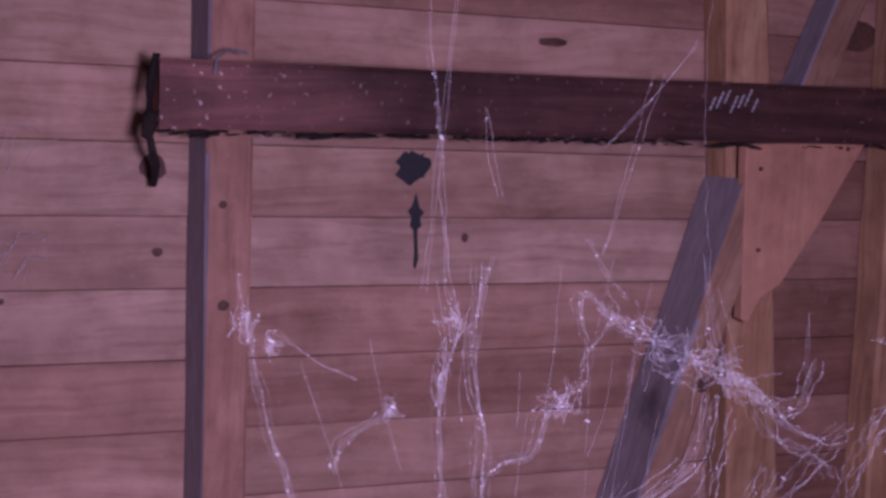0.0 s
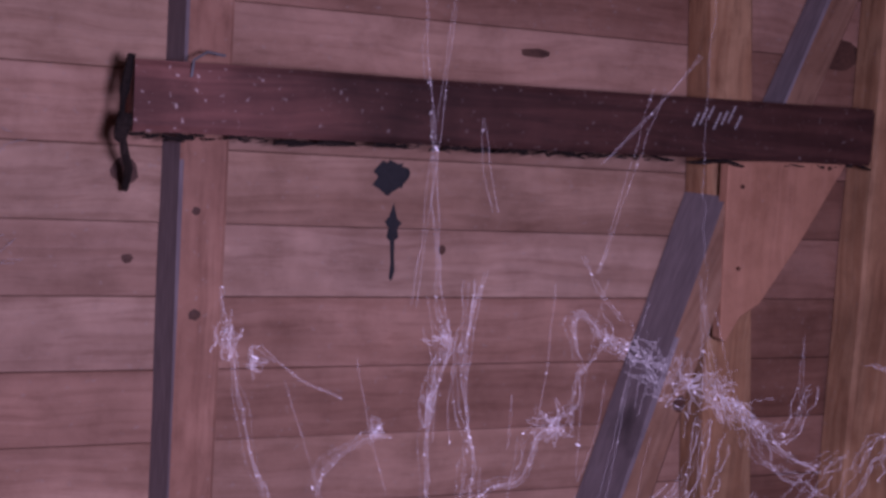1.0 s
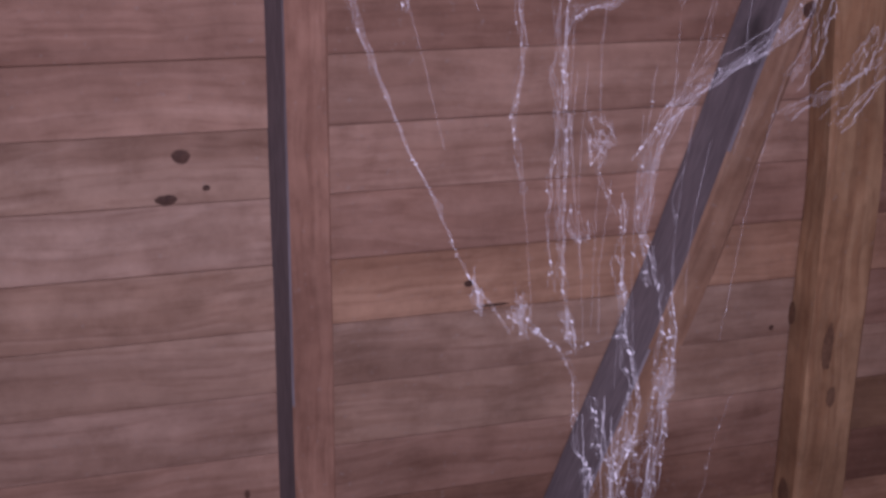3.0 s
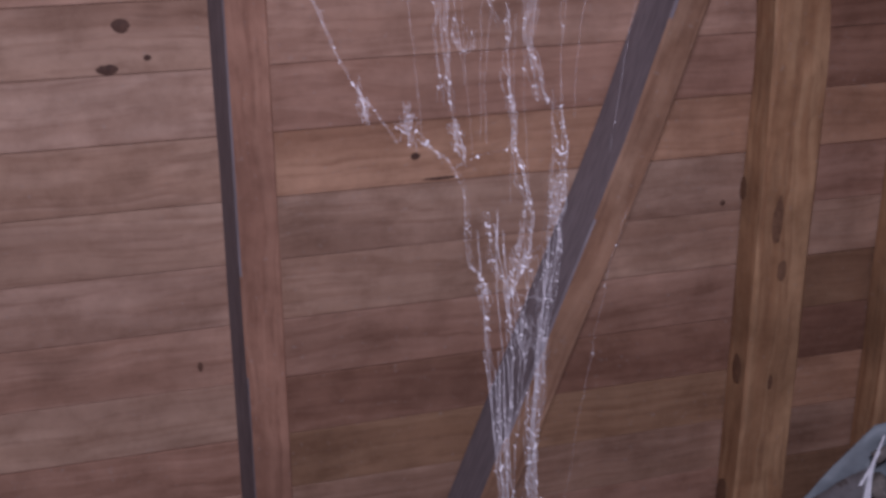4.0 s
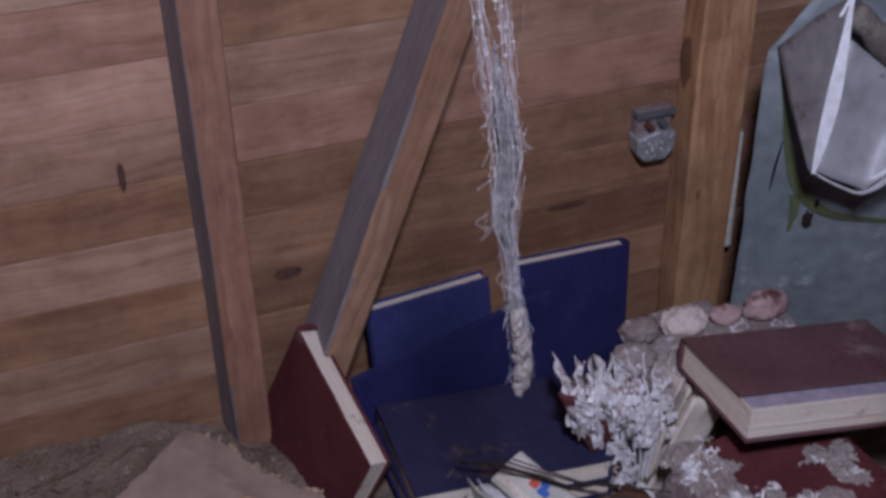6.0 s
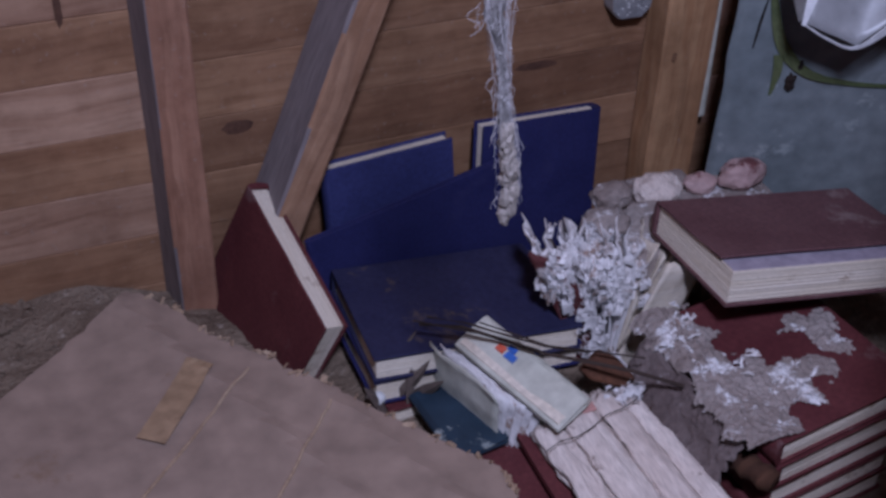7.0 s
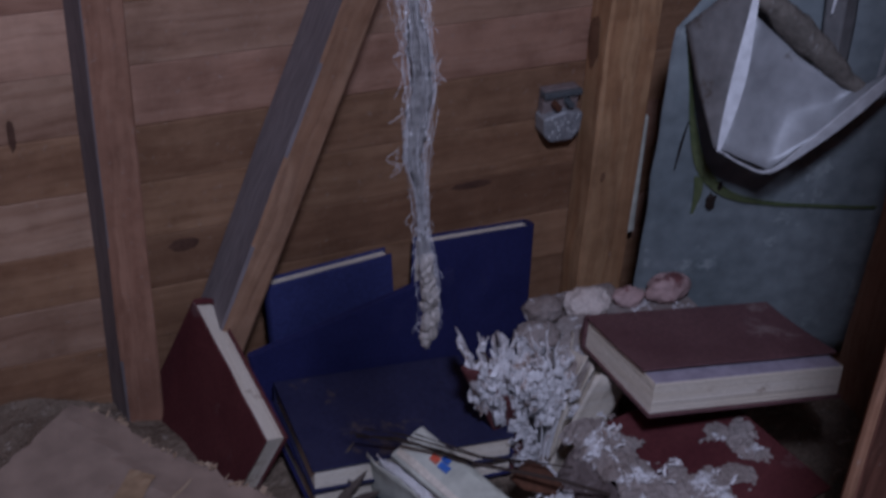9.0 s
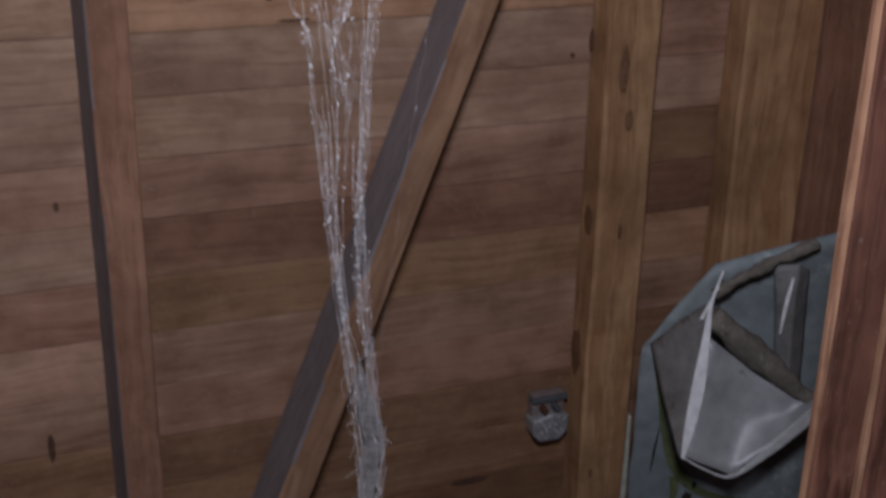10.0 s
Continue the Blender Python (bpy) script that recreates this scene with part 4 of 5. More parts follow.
b = bmesh.new()
vs = [b.verts.new((x, y, 0)) for x, y in fine]
b.faces.new(vs)
for x in [-0.45 + 0.015 * k for k in range(44)]:
    bmesh.ops.bisect_plane(b, geom=list(b.verts) + list(b.edges) + list(b.faces), plane_co=(x, 0, 0), plane_no=(1, 0, 0))
for y in [-0.79 + 0.02 * k for k in range(36)]:
    bmesh.ops.bisect_plane(b, geom=list(b.verts) + list(b.edges) + list(b.faces), plane_co=(0, y, 0), plane_no=(0, 1, 0))
bmesh.ops.triangulate(b, faces=list(b.faces))
for v in b.verts:
    v.co.z = card_height(v.co.x, v.co.y)
part("board", thickened(b, 0.0035), M_CARD, card, smooth=False)
b = bmesh.new()
bmesh.ops.create_grid(b, x_segments=4, y_segments=12, size=0.5)
for v in b.verts:
    x, y = v.co.x * 0.03, v.co.y * 0.115
    c, s = math.cos(radians(-37)), math.sin(radians(-37))
    p = Vector((-0.052 + x * c - y * s, -0.296 + x * s + y * c, 0))
    v.co = Vector((p.x, p.y, card_height(p.x, p.y) + 0.0045))
part("tape", b, M_TAPE, card, "strip of brown parcel tape")
b = bmesh.new()
for k in range(60):
    r2 = random.Random(500 + k)
    f = r2.random()
    i = r2.randrange(5, 16)
    (x0, y0), (x1, y1) = outline[i], outline[i + 1]
    x, y = x0 + (x1 - x0) * f, y0 + (y1 - y0) * f
    m = pose(x, y, card_height(x, y) + 0.001, r2.uniform(-60, 60), r2.uniform(-60, 60), r2.uniform(0, 180))
    bmesh.ops.create_cube(b, size=1, matrix=m @ Matrix.Diagonal((r2.uniform(0.004, 0.014), r2.uniform(0.002, 0.006), 0.001, 1)))
tagged(part("torn_fringe", roughen(b, 0.001, 200), M_CARD_EDGE, card, "frayed torn paper edge"), kind="stuff")

for x0, y0, x1, y1 in ((0.027, -0.274, -0.11, -0.41), (0.09, -0.352, 0.0, -0.46)):
    pts = []
    for k in range(15):
        x, y = x0 + (x1 - x0) * k / 14 + 0.002 * noise.noise(Vector((k * 0.7, x0 * 9, 0))), y0 + (y1 - y0) * k / 14
        pts.append((x, y, card_height(x, y) + 0.0008))
    part("crease", tube(bmesh.new(), pts, 0.0016, 6), M_CARD_EDGE, card, "pale raised crease")

# the mass of rubbish under it all
b = bmesh.new()
n = 70
grid = [[b.verts.new((-0.92 + 1.85 * i / n, -0.95 + 0.945 * j / n, 0)) for j in range(n + 1)] for i in range(n + 1)]
for i in range(n):
    for j in range(n):
        b.faces.new((grid[i][j], grid[i + 1][j], grid[i + 1][j + 1], grid[i][j + 1]))
for v in b.verts:
    x, y, _ = v.co
    mound = 0.10 * math.exp(-((x - 0.3) ** 2 + (y + 0.3) ** 2) / 0.16) + 0.095 / (1 + math.exp((x + 0.02) * 22))
    mound += 0.03 / (1 + math.exp((y + 0.7) * -20))
    v.co.z = 0.004 + mound + 0.012 * noise.noise(Vector((x * 14, y * 14, 0))) + 0.005 * noise.noise(Vector((x * 60, y * 60, 4)))
litter = tagged(part("litter", b, M_DEBRIS, smooth=False), "heap of dirt and leaf litter under the books", "litter", kind="stuff")
b = bmesh.new()
rng = random.Random(77)
for k in range(260):
    x = rng.choice((rng.uniform(-0.3, -0.02), rng.uniform(-0.1, 0.1)))
    y = rng.uniform(-0.16, -0.01)
    z = 0.095 / (1 + math.exp((x + 0.02) * 22)) + 0.07
    m = pose(x, y, z - 0.03 + rng.uniform(0, 0.012), rng.uniform(-60, 60), rng.uniform(-60, 60), rng.uniform(0, 180))
    bmesh.ops.create_cube(b, size=1, matrix=m @ Matrix.Diagonal((rng.uniform(0.006, 0.025), rng.uniform(0.002, 0.009), 0.0015, 1)))
tagged(part("litter_flakes", roughen(b, 0.002, 120), M_DEBRIS), "dry leaf and bark flakes along the wall", "litter", kind="stuff")

# ---- bent galvanised sheet in the corner ----
metal = thing("metal_sheet", "bent galvanised metal sheet with torn folded top, leaning in the corner", "metal sheet", m=frame_of((0.635, -0.155, 0.12), (0.9, -0.25, 0.12), (0.639, -0.163, 0.577), (0, -1, 0))[0])
# local x runs along the sheet, y up, and z towards the room
zs = frame_of((0.635, -0.155, 0.12), (0.9, -0.25, 0.12), (0.639, -0.163, 0.577), (0, -1, 0))[3]
b = bmesh.new()
cols, rows_n = 22, 24
gv = {}
for i in range(cols + 1):
    for j in range(rows_n + 1):
        u, w = 0.3 * i / cols, j / rows_n
        top = 0.467 + min(u, 0.08) * 1.42 + max(0.0, u - 0.08) * 0.3
        y = top * w
        z = 0.004 * noise.noise(Vector((u * 9, y * 7, 0))) + 0.0012 * noise.noise(Vector((u * 40, y * 40, 2)))
        gv[i, j] = b.verts.new((u + 0.003 * noise.noise(Vector((0, y * 20, 8))), y, z * zs))
for i in range(cols):
    for j in range(rows_n):
        b.faces.new((gv[i, j], gv[i + 1, j], gv[i + 1, j + 1], gv[i, j + 1]))
part("sheet", thickened(b, 0.0015), M_METAL, metal, smooth=True)


def plate(name, rows, material, label, bulge=0.0, seed=0.0):
    """A bent plate: rows of points in the sheet's own x, y and distance from it, filled in finely."""
    b = bmesh.new()
    n = 6
    fine_rows = []
    for r0, r1 in zip(rows, rows[1:]):
        for k in range(n + (r1 is rows[-1])):
            f = k / n
            line = []
            for (a, c) in zip(zip(r0, r1), zip(r0[1:], r1[1:])):
                p, q = Vector(a[0]).lerp(Vector(a[1]), f), Vector(c[0]).lerp(Vector(c[1]), f)
                line += [p.lerp(q, g / n) for g in range(n)]
            line.append(Vector(r0[-1]).lerp(Vector(r1[-1]), f))
            fine_rows.append(line)
    m_rows, m_cols = len(fine_rows), len(fine_rows[0])
    vs = [[b.verts.new(p + Vector((0, 0, bulge * math.sin(math.pi * i / (m_rows - 1)) * math.sin(math.pi * j / (m_cols - 1)) + 0.0025 * noise.noise(p * 45 + Vector((seed, 0, 0)))))) for j, p in enumerate(line)] for i, line in enumerate(fine_rows)]
    for i in range(m_rows - 1):
        for j in range(m_cols - 1):
            b.faces.new((vs[i][j], vs[i][j + 1], vs[i + 1][j + 1], vs[i + 1][j]))
    return part(name, thickened(b, 0.0013), material, metal, label, True)


def ribbon(points, widths, direction, n=5):
    b = bmesh.new()
    d = Vector(direction)
    mid = spline([(*p, ) for p in points], n)
    wid = [q.x for q in spline([(w, 0, 0) for w in widths], n)]
    a = [b.verts.new(p - d * w * 0.5) for p, w in zip(mid, wid)]
    c = [b.verts.new(p + d * w * 0.5) for p, w in zip(mid, wid)]
    for i in range(len(mid) - 1):
        b.faces.new((a[i], a[i + 1], c[i + 1], c[i]))
    return thickened(b, 0.0012)


plate("corner_facet", [[(0.01, 0.472, 0.002), (0.04, 0.515, 0.02), (0.068, 0.552, 0.045)], [(0.022, 0.42, 0.04), (0.044, 0.458, 0.052), (0.062, 0.49, 0.062)], [(0.037, 0.367, 0.095), (0.039, 0.369, 0.096), (0.041, 0.371, 0.097)]], M_METAL_DUSTY, "dusty folded corner", 0.004, 3.0)
plate("flap", [[(0.072, 0.505, 0.05), (0.137, 0.452, 0.046), (0.197, 0.416, 0.05), (0.235, 0.44, 0.05)], [(0.058, 0.436, 0.07), (0.12, 0.395, 0.066), (0.182, 0.402, 0.066), (0.232, 0.442, 0.062)], [(0.043, 0.368, 0.098), (0.103, 0.341, 0.098), (0.165, 0.392, 0.088), (0.228, 0.443, 0.075)]], M_METAL_PALE, "pale folded-down flap", -0.012, 8.0)
# ribbons along the folds, their highlights painted as pale colour
part("bent_edge", ribbon([(0.084, 0.586, 0.031), (0.07, 0.552, 0.046), (0.065, 0.51, 0.058), (0.056, 0.45, 0.08), (0.047, 0.4, 0.094), (0.041, 0.366, 0.101)], (0.002, 0.004, 0.009, 0.016, 0.012, 0.004), (0.95, -0.1, 0.2)), M_EDGE_SHINE, metal, "bent edge with its shine painted pale")
part("bent_edge", ribbon([(0.041, 0.367, 0.1), (0.07, 0.35, 0.101), (0.103, 0.34, 0.101), (0.14, 0.366, 0.096), (0.185, 0.405, 0.087), (0.228, 0.445, 0.077), (0.27, 0.479, 0.062)], (0.004, 0.004, 0.005, 0.013, 0.021, 0.017, 0.004), (-0.45, 0.8, 0.2)), M_EDGE_SHINE, metal, "bent edge with its shine painted pale")
part("bent_edge", ribbon([(0.078, 0.57, 0.04), (0.058, 0.53, 0.05)], (0.003, 0.004), (0.9, 0.3, 0.2)), M_EDGE_SHINE, metal, "bent edge with its shine painted pale")
b = tube(bmesh.new(), spline([(0.074, 0.53, 0.04), (0.105, 0.502, 0.042), (0.14, 0.474, 0.042), (0.175, 0.444, 0.044), (0.212, 0.415, 0.047)], 6), 0.017, 12, lambda f: 0.55 + 0.5 * math.sin(math.pi * min(1, 0.12 + f)) + 0.12 * noise.noise(Vector((f * 9, 0, 0))))
part("rolled_edge", roughen(b, 0.004, 50), M_ROLL, metal, "rolled edge caked with brown dirt", True)
b = tube(bmesh.new(), spline([(0.076, 0.556, 0.032), (0.116, 0.58, 0.026), (0.15, 0.596, 0.022), (0.2, 0.616, 0.014)], 6), 0.009, 10, lambda f: 0.8 + 0.4 * noise.noise(Vector((f * 8, 3, 0))))
part("top_roll", roughen(b, 0.003, 60), M_ROLL, metal, "rolled dirty top edge", True)
plate("torn_strip", [[(0.15, 0.585, 0.012), (0.178, 0.592, 0.022), (0.197, 0.578, 0.008)], [(0.158, 0.53, 0.014), (0.176, 0.535, 0.03), (0.2, 0.52, 0.008)], [(0.168, 0.43, 0.016), (0.182, 0.43, 0.028), (0.205, 0.42, 0.01)]], M_METAL_DUSTY, "torn upright strip", 0.0, 5.0)
part("bent_edge", ribbon([(0.172, 0.575, 0.026), (0.166, 0.54, 0.03), (0.164, 0.5, 0.028)], (0.003, 0.005, 0.002), (0.9, 0, 0.3)), M_EDGE_SHINE, metal, "bent edge with its shine painted pale")
# pale ribbon: the bright line of the crease is put into its colour
part("crease", ribbon([(0.254, 0.57, 0.006), (0.25, 0.49, 0.009), (0.247, 0.41, 0.006)], (0.003, 0.01, 0.004), (0.9, 0, 0.4)), M_METAL_PALE, metal, "pale upright crease")
# green algae, with the flap's shadow on the sheet put into its colour
part("algae_stain", ribbon([(0.014, 0.462, 0.003), (0.028, 0.4, 0.003), (0.038, 0.35, 0.003), (0.058, 0.29, 0.003), (0.095, 0.252, 0.003), (0.15, 0.238, 0.003), (0.22, 0.234, 0.003), (0.29, 0.232, 0.003)], (0.002, 0.005, 0.009, 0.014, 0.012, 0.008, 0.006, 0.006), (0.75, 0.65, 0)), M_ALGAE, metal, "green algae stain standing in for the flap's shadow too")
part("algae_stain", ribbon([(0.058, 0.275, 0.003), (0.06, 0.25, 0.003), (0.057, 0.222, 0.003)], (0.012, 0.01, 0.003), (1, 0, 0)), M_ALGAE, metal, "green algae drip")
part("scratch", ribbon([(0.033, 0.35, 0.003), (0.029, 0.32, 0.003), (0.026, 0.284, 0.003)], (0.001, 0.003, 0.0012), (1, 0, 0)), M_DULL_BLACK, metal, "dark scratch")
b = crumpled(bmesh.new(), (0.078, 0.24, 0.003), (0.006, 0.011, 0.002), 6.0, 0.6, 2.5)
crumpled(b, (0.086, 0.262, 0.003), (0.003, 0.006, 0.002), 9.0, 0.6, 2.5)
part("dirt_streak", b, M_DULL_BLACK, metal)
rag = part("wall_rag", roughen(box(0.69, 0.712, -0.03, -0.002, 0.22, 0.4, 0.003), 0.005, 40), M_PALE_COVER)
tagged(rag, "yellowed paper strip stuck behind the metal sheet", "paper")


# ---- the cobweb ----
WEB_Y = -0.59


def drape(x, z):
    """The hang of the curtain: it leans west and rises above, east below."""
    f = max(0.0, min(1.0, (z - 1.17) / 0.1))
    return x + 0.0165 - 0.0115 * f, z + 0.006 + 0.018 * f


def strand(bm, flecks, xz, radius, jitter=0.001, fuzz=0.5, seed=0.0, depth=0.0, lumps=0, hang=True):
    """A dusty thread through points given in x and z, uneven in thickness, with flecks caught on it."""
    xz = [drape(x, z) for x, z in xz] if hang else xz
    pts = spline([(x, WEB_Y + depth + 0.006 * noise.noise(Vector((x * 9, z * 9, seed))), z) for x, z in xz], 9)
    pts = [q + noise.noise_vector(q * 70 + Vector((seed, 0, seed))) * jitter + noise.noise_vector(q * 260 + Vector((0, seed, 0))) * jitter * 0.4 for q in pts]
    tube(bm, pts, radius * 0.78, 4, lambda f: max(0.25, 1 + 1.1 * fuzz * noise.noise(Vector((f * 40 + seed, seed, 0))) + 2.6 * fuzz * max(0, noise.noise(Vector((f * 13, seed, 3))) - 0.12)))
    r2 = random.Random(int(seed * 100) + 7)
    for k in range((lumps * 2) // 3):
        q = pts[r2.randrange(len(pts))]
        s = r2.uniform(0.00016, 0.00048) * (1.7 if r2.random() < 0.1 else 1) * (1.45 if q.z < 1.26 else 1)
        m = Matrix.Translation(q) @ pose(0, 0, 0, r2.uniform(0, 180), r2.uniform(0, 180), 0) @ Matrix.Diagonal((s * 0.7, s * 0.6, s * r2.uniform(1.0, 3.4), 1))
        bmesh.ops.create_icosphere(flecks, subdivisions=1, radius=1, matrix=m)


web = thing("cobweb", "large dusty cobweb hanging like a torn curtain", "cobweb")
CURTAIN = {
    "west": ([(-0.089, 1.489), (-0.085, 1.469), (-0.069, 1.403), (-0.048, 1.341), (-0.013, 1.265), (-0.002, 1.237), (0.02, 1.204)], 0.0006, 30),
    "middle": ([(0.004, 2.404), (0.012, 1.76), (0.016, 1.623), (0.022, 1.588), (0.032, 1.486), (0.038, 1.46), (0.028, 1.41), (0.033, 1.351), (0.028, 1.315), (0.034, 1.275)], 0.0006, 34),
    "centre": ([(0.053, 1.493), (0.048, 1.442), (0.058, 1.39), (0.058, 1.35), (0.061, 1.307), (0.059, 1.259), (0.057, 1.217)], 0.001, 46),
    "east": ([(0.22, 1.409), (0.205, 1.362), (0.133, 1.316), (0.112, 1.255), (0.118, 1.217)], 0.0011, 36),
    "loop": ([(0.142, 1.461), (0.127, 1.443), (0.122, 1.422), (0.098, 1.406), (0.089, 1.382), (0.061, 1.372), (0.058, 1.35)], 0.0008, 22),
    "loop_high": ([(0.142, 1.461), (0.12, 1.478), (0.119, 1.46), (0.127, 1.443)], 0.0006, 8),
    "curl": ([(0.122, 1.422), (0.117, 1.405), (0.108, 1.41), (0.1, 1.42), (0.098, 1.406)], 0.0005, 8),
    "twig": ([(0.0, 1.412), (-0.015, 1.405), (-0.03, 1.395), (-0.035, 1.38)], 0.0005, 10),
    "upright": ([(0.21, 2.404), (0.2, 1.76), (0.197, 1.662), (0.197, 1.57), (0.207, 1.484), (0.208, 1.43)], 0.0004, 10),
    "fine_east": ([(0.172, 1.15), (0.159, 1.097), (0.14, 0.98), (0.125, 0.874), (0.12, 0.83)], 0.00035, 4),
}
# the lower, gathered part hangs free of the lean
GATHERED = {
    "west_low": ([(0.035, 1.222), (0.05, 1.214), (0.066, 1.2), (0.077, 1.172), (0.079, 1.135), (0.09, 1.113), (0.096, 1.061), (0.104, 1.022), (0.107, 0.987), (0.112, 0.9)], 0.0008, 34),
    "centre_low": ([(0.104, 1.29), (0.104, 1.253), (0.108, 1.227), (0.112, 1.2), (0.122, 1.153), (0.115, 1.122), (0.11, 1.099), (0.117, 1.058), (0.114, 0.985), (0.115, 0.9)], 0.0012, 56),
    "east_low": ([(0.138, 1.228), (0.144, 1.199), (0.141, 1.166), (0.14, 1.139), (0.134, 1.088), (0.131, 1.034), (0.127, 0.979), (0.125, 0.9)], 0.0012, 56),
    "link": ([(0.092, 1.162), (0.097, 1.127), (0.112, 1.107), (0.116, 1.086)], 0.0006, 12),
    "cross": ([(0.073, 1.195), (0.092, 1.202), (0.11, 1.204)], 0.0004, 6),
    "hook": ([(0.07, 1.29), (0.07, 1.277), (0.076, 1.265), (0.082, 1.27), (0.08, 1.278)], 0.0006, 12),
}
CURTAIN.update(GATHERED)
kinds = {"west_low": 2.0, "centre_low": 12.0, "east_low": 13.0, "link": 14.0, "cross": 15.0, "hook": 16.0, "west": 1.0, "middle": 3.0, "centre": 4.0, "east": 5.0, "loop": 6.0, "loop_high": 7.0, "curl": 8.0, "twig": 9.0, "upright": 10.0, "fine_east": 11.0}
flecks, wisps = bmesh.new(), bmesh.new()
for key, (xz, r, lumps) in CURTAIN.items():
    b = bmesh.new()
    s = kinds[key]
    strand(b, flecks, xz, r * 0.17, 0.002, 1.1, s, 0, lumps * 2, key not in GATHERED)
    part("strand", b, M_SILK, web)
    if r > 0.00045:
        for k in range(7 if r < 0.0009 else 13):
            r2 = random.Random(int(s * 50) + k)
            n0 = r2.randrange(0, max(1, len(xz) - 3))
            some = xz[n0:n0 + r2.randrange(3, 6)]
            off = [(x + 0.0036 * noise.noise(Vector((z * 26, s, k * 3.0))), z + 0.003 * noise.noise(Vector((x * 22, s, k * 5.0)))) for x, z in some]
            strand(wisps, flecks, off, r * r2.uniform(0.05, 0.11), 0.0034, 1.0, s + 0.13 * (k + 1), 0.002 * (k - 2), lumps // 4, key not in GATHERED)
for k, (x, z, w, h) in enumerate(((-0.085, 1.465, 0.006, 0.01), (-0.07, 1.452, 0.004, 0.008), (0.036, 1.462, 0.008, 0.012), (0.028, 1.43, 0.005, 0.016), (0.0, 1.412, 0.006, 0.006), (0.083, 1.3, 0.008, 0.012), (0.098, 1.12, 0.012, 0.022), (0.103, 1.07, 0.012, 0.02), (0.073, 1.105, 0.004, 0.005), (0.03, 1.21, 0.006, 0.014), (0.004, 1.222, 0.004, 0.01), (0.06, 1.2, 0.006, 0.014), (0.122, 1.16, 0.006, 0.02), (0.108, 1.41, 0.013, 0.01))):
    for j in range(9):
        r2 = random.Random(1000 + k * 20 + j)
        ring = [(x + w * r2.gauss(0, 0.5), z + h * r2.gauss(0, 0.55)) for _ in range(4)]
        strand(wisps, flecks, ring, 0.00012, 0.002, 0.8, 500 + k * 9 + j, r2.gauss(0, 0.003), 2)
tagged(part("wisp_mass", wisps, M_SILK, web, "woolly wisps of dusty silk"), kind="stuff")
# fine hanging threads
b = bmesh.new()
rng = random.Random(21)
for k in range(40):
    f = rng.random()
    x = -0.06 + 0.26 * f
    z = 1.5 - 0.28 * rng.random()
    ln = rng.uniform(0.03, 0.16)
    to = x + (0.075 - x) * ln * 2.2 + rng.uniform(-0.006, 0.006)
    if z - ln < 1.28 and to < 0.03:
        continue
    strand(b, flecks, [(x, z), ((x + to) / 2 + rng.uniform(-0.004, 0.004), z - ln / 2), (to, z - ln)], 0.00009, 0.0007, 0.4, 30 + k * 0.7, rng.uniform(-0.02, 0.02), 2)
for x0, z0, x1, z1 in ((0.035, 1.7, 0.02, 1.48), (0.047, 1.585, 0.06, 1.535), (0.19, 1.63, 0.13, 1.565), (0.165, 1.61, 0.135, 1.5), (0.12, 1.51, 0.152, 1.472), (0.06, 1.5, 0.045, 1.44), (-0.07, 1.46, -0.02, 1.43),
                       (0.21, 1.48, 0.24, 1.41), (0.2, 1.5, 0.22, 1.42), (0.29, 1.46, 0.295, 1.4), (0.12, 1.34, 0.11, 1.26), (0.15, 1.36, 0.1, 1.29), (0.07, 1.31, 0.09, 1.26), (0.082, 1.28, 0.075, 1.2)):
    for j in range(2):
        strand(b, flecks, [(x0 + 0.004 * j, z0), ((x0 + x1) / 2, (z0 + z1) / 2 - 0.003), (x1, z1)], 0.0001, 0.0012, 0.5, 60 + x0 * 9 + z0 + j, rng.uniform(-0.01, 0.01), 4)
tagged(part("thread_haze", b, M_SILK_THIN, web, "almost invisible single threads"), kind="stuff")
# the matted clump on the east side and the torn curtain beyond it
b = bmesh.new()
for k in range(80):
    f = rng.random()
    x = 0.142 + 0.11 * f
    z = 1.461 - 0.052 * f
    w = 0.004 + 0.0075 * math.sin(math.pi * f)
    a = [(x + rng.gauss(0, w) - 0.013, z + rng.gauss(0, w) + 0.008), (x + rng.gauss(0, w * 0.6), z + rng.gauss(0, w * 0.6)), (x + rng.gauss(0, w) + 0.015, z + rng.gauss(0, w) - 0.009)]
    strand(b, flecks, a, rng.uniform(0.00006, 0.00015), 0.005, 0.9, 90 + k * 1.1, rng.gauss(0, 0.006), 3)
tagged(part("clump", b, M_SILK, web, "matted white clump of silk"), kind="stuff")
b = bmesh.new()
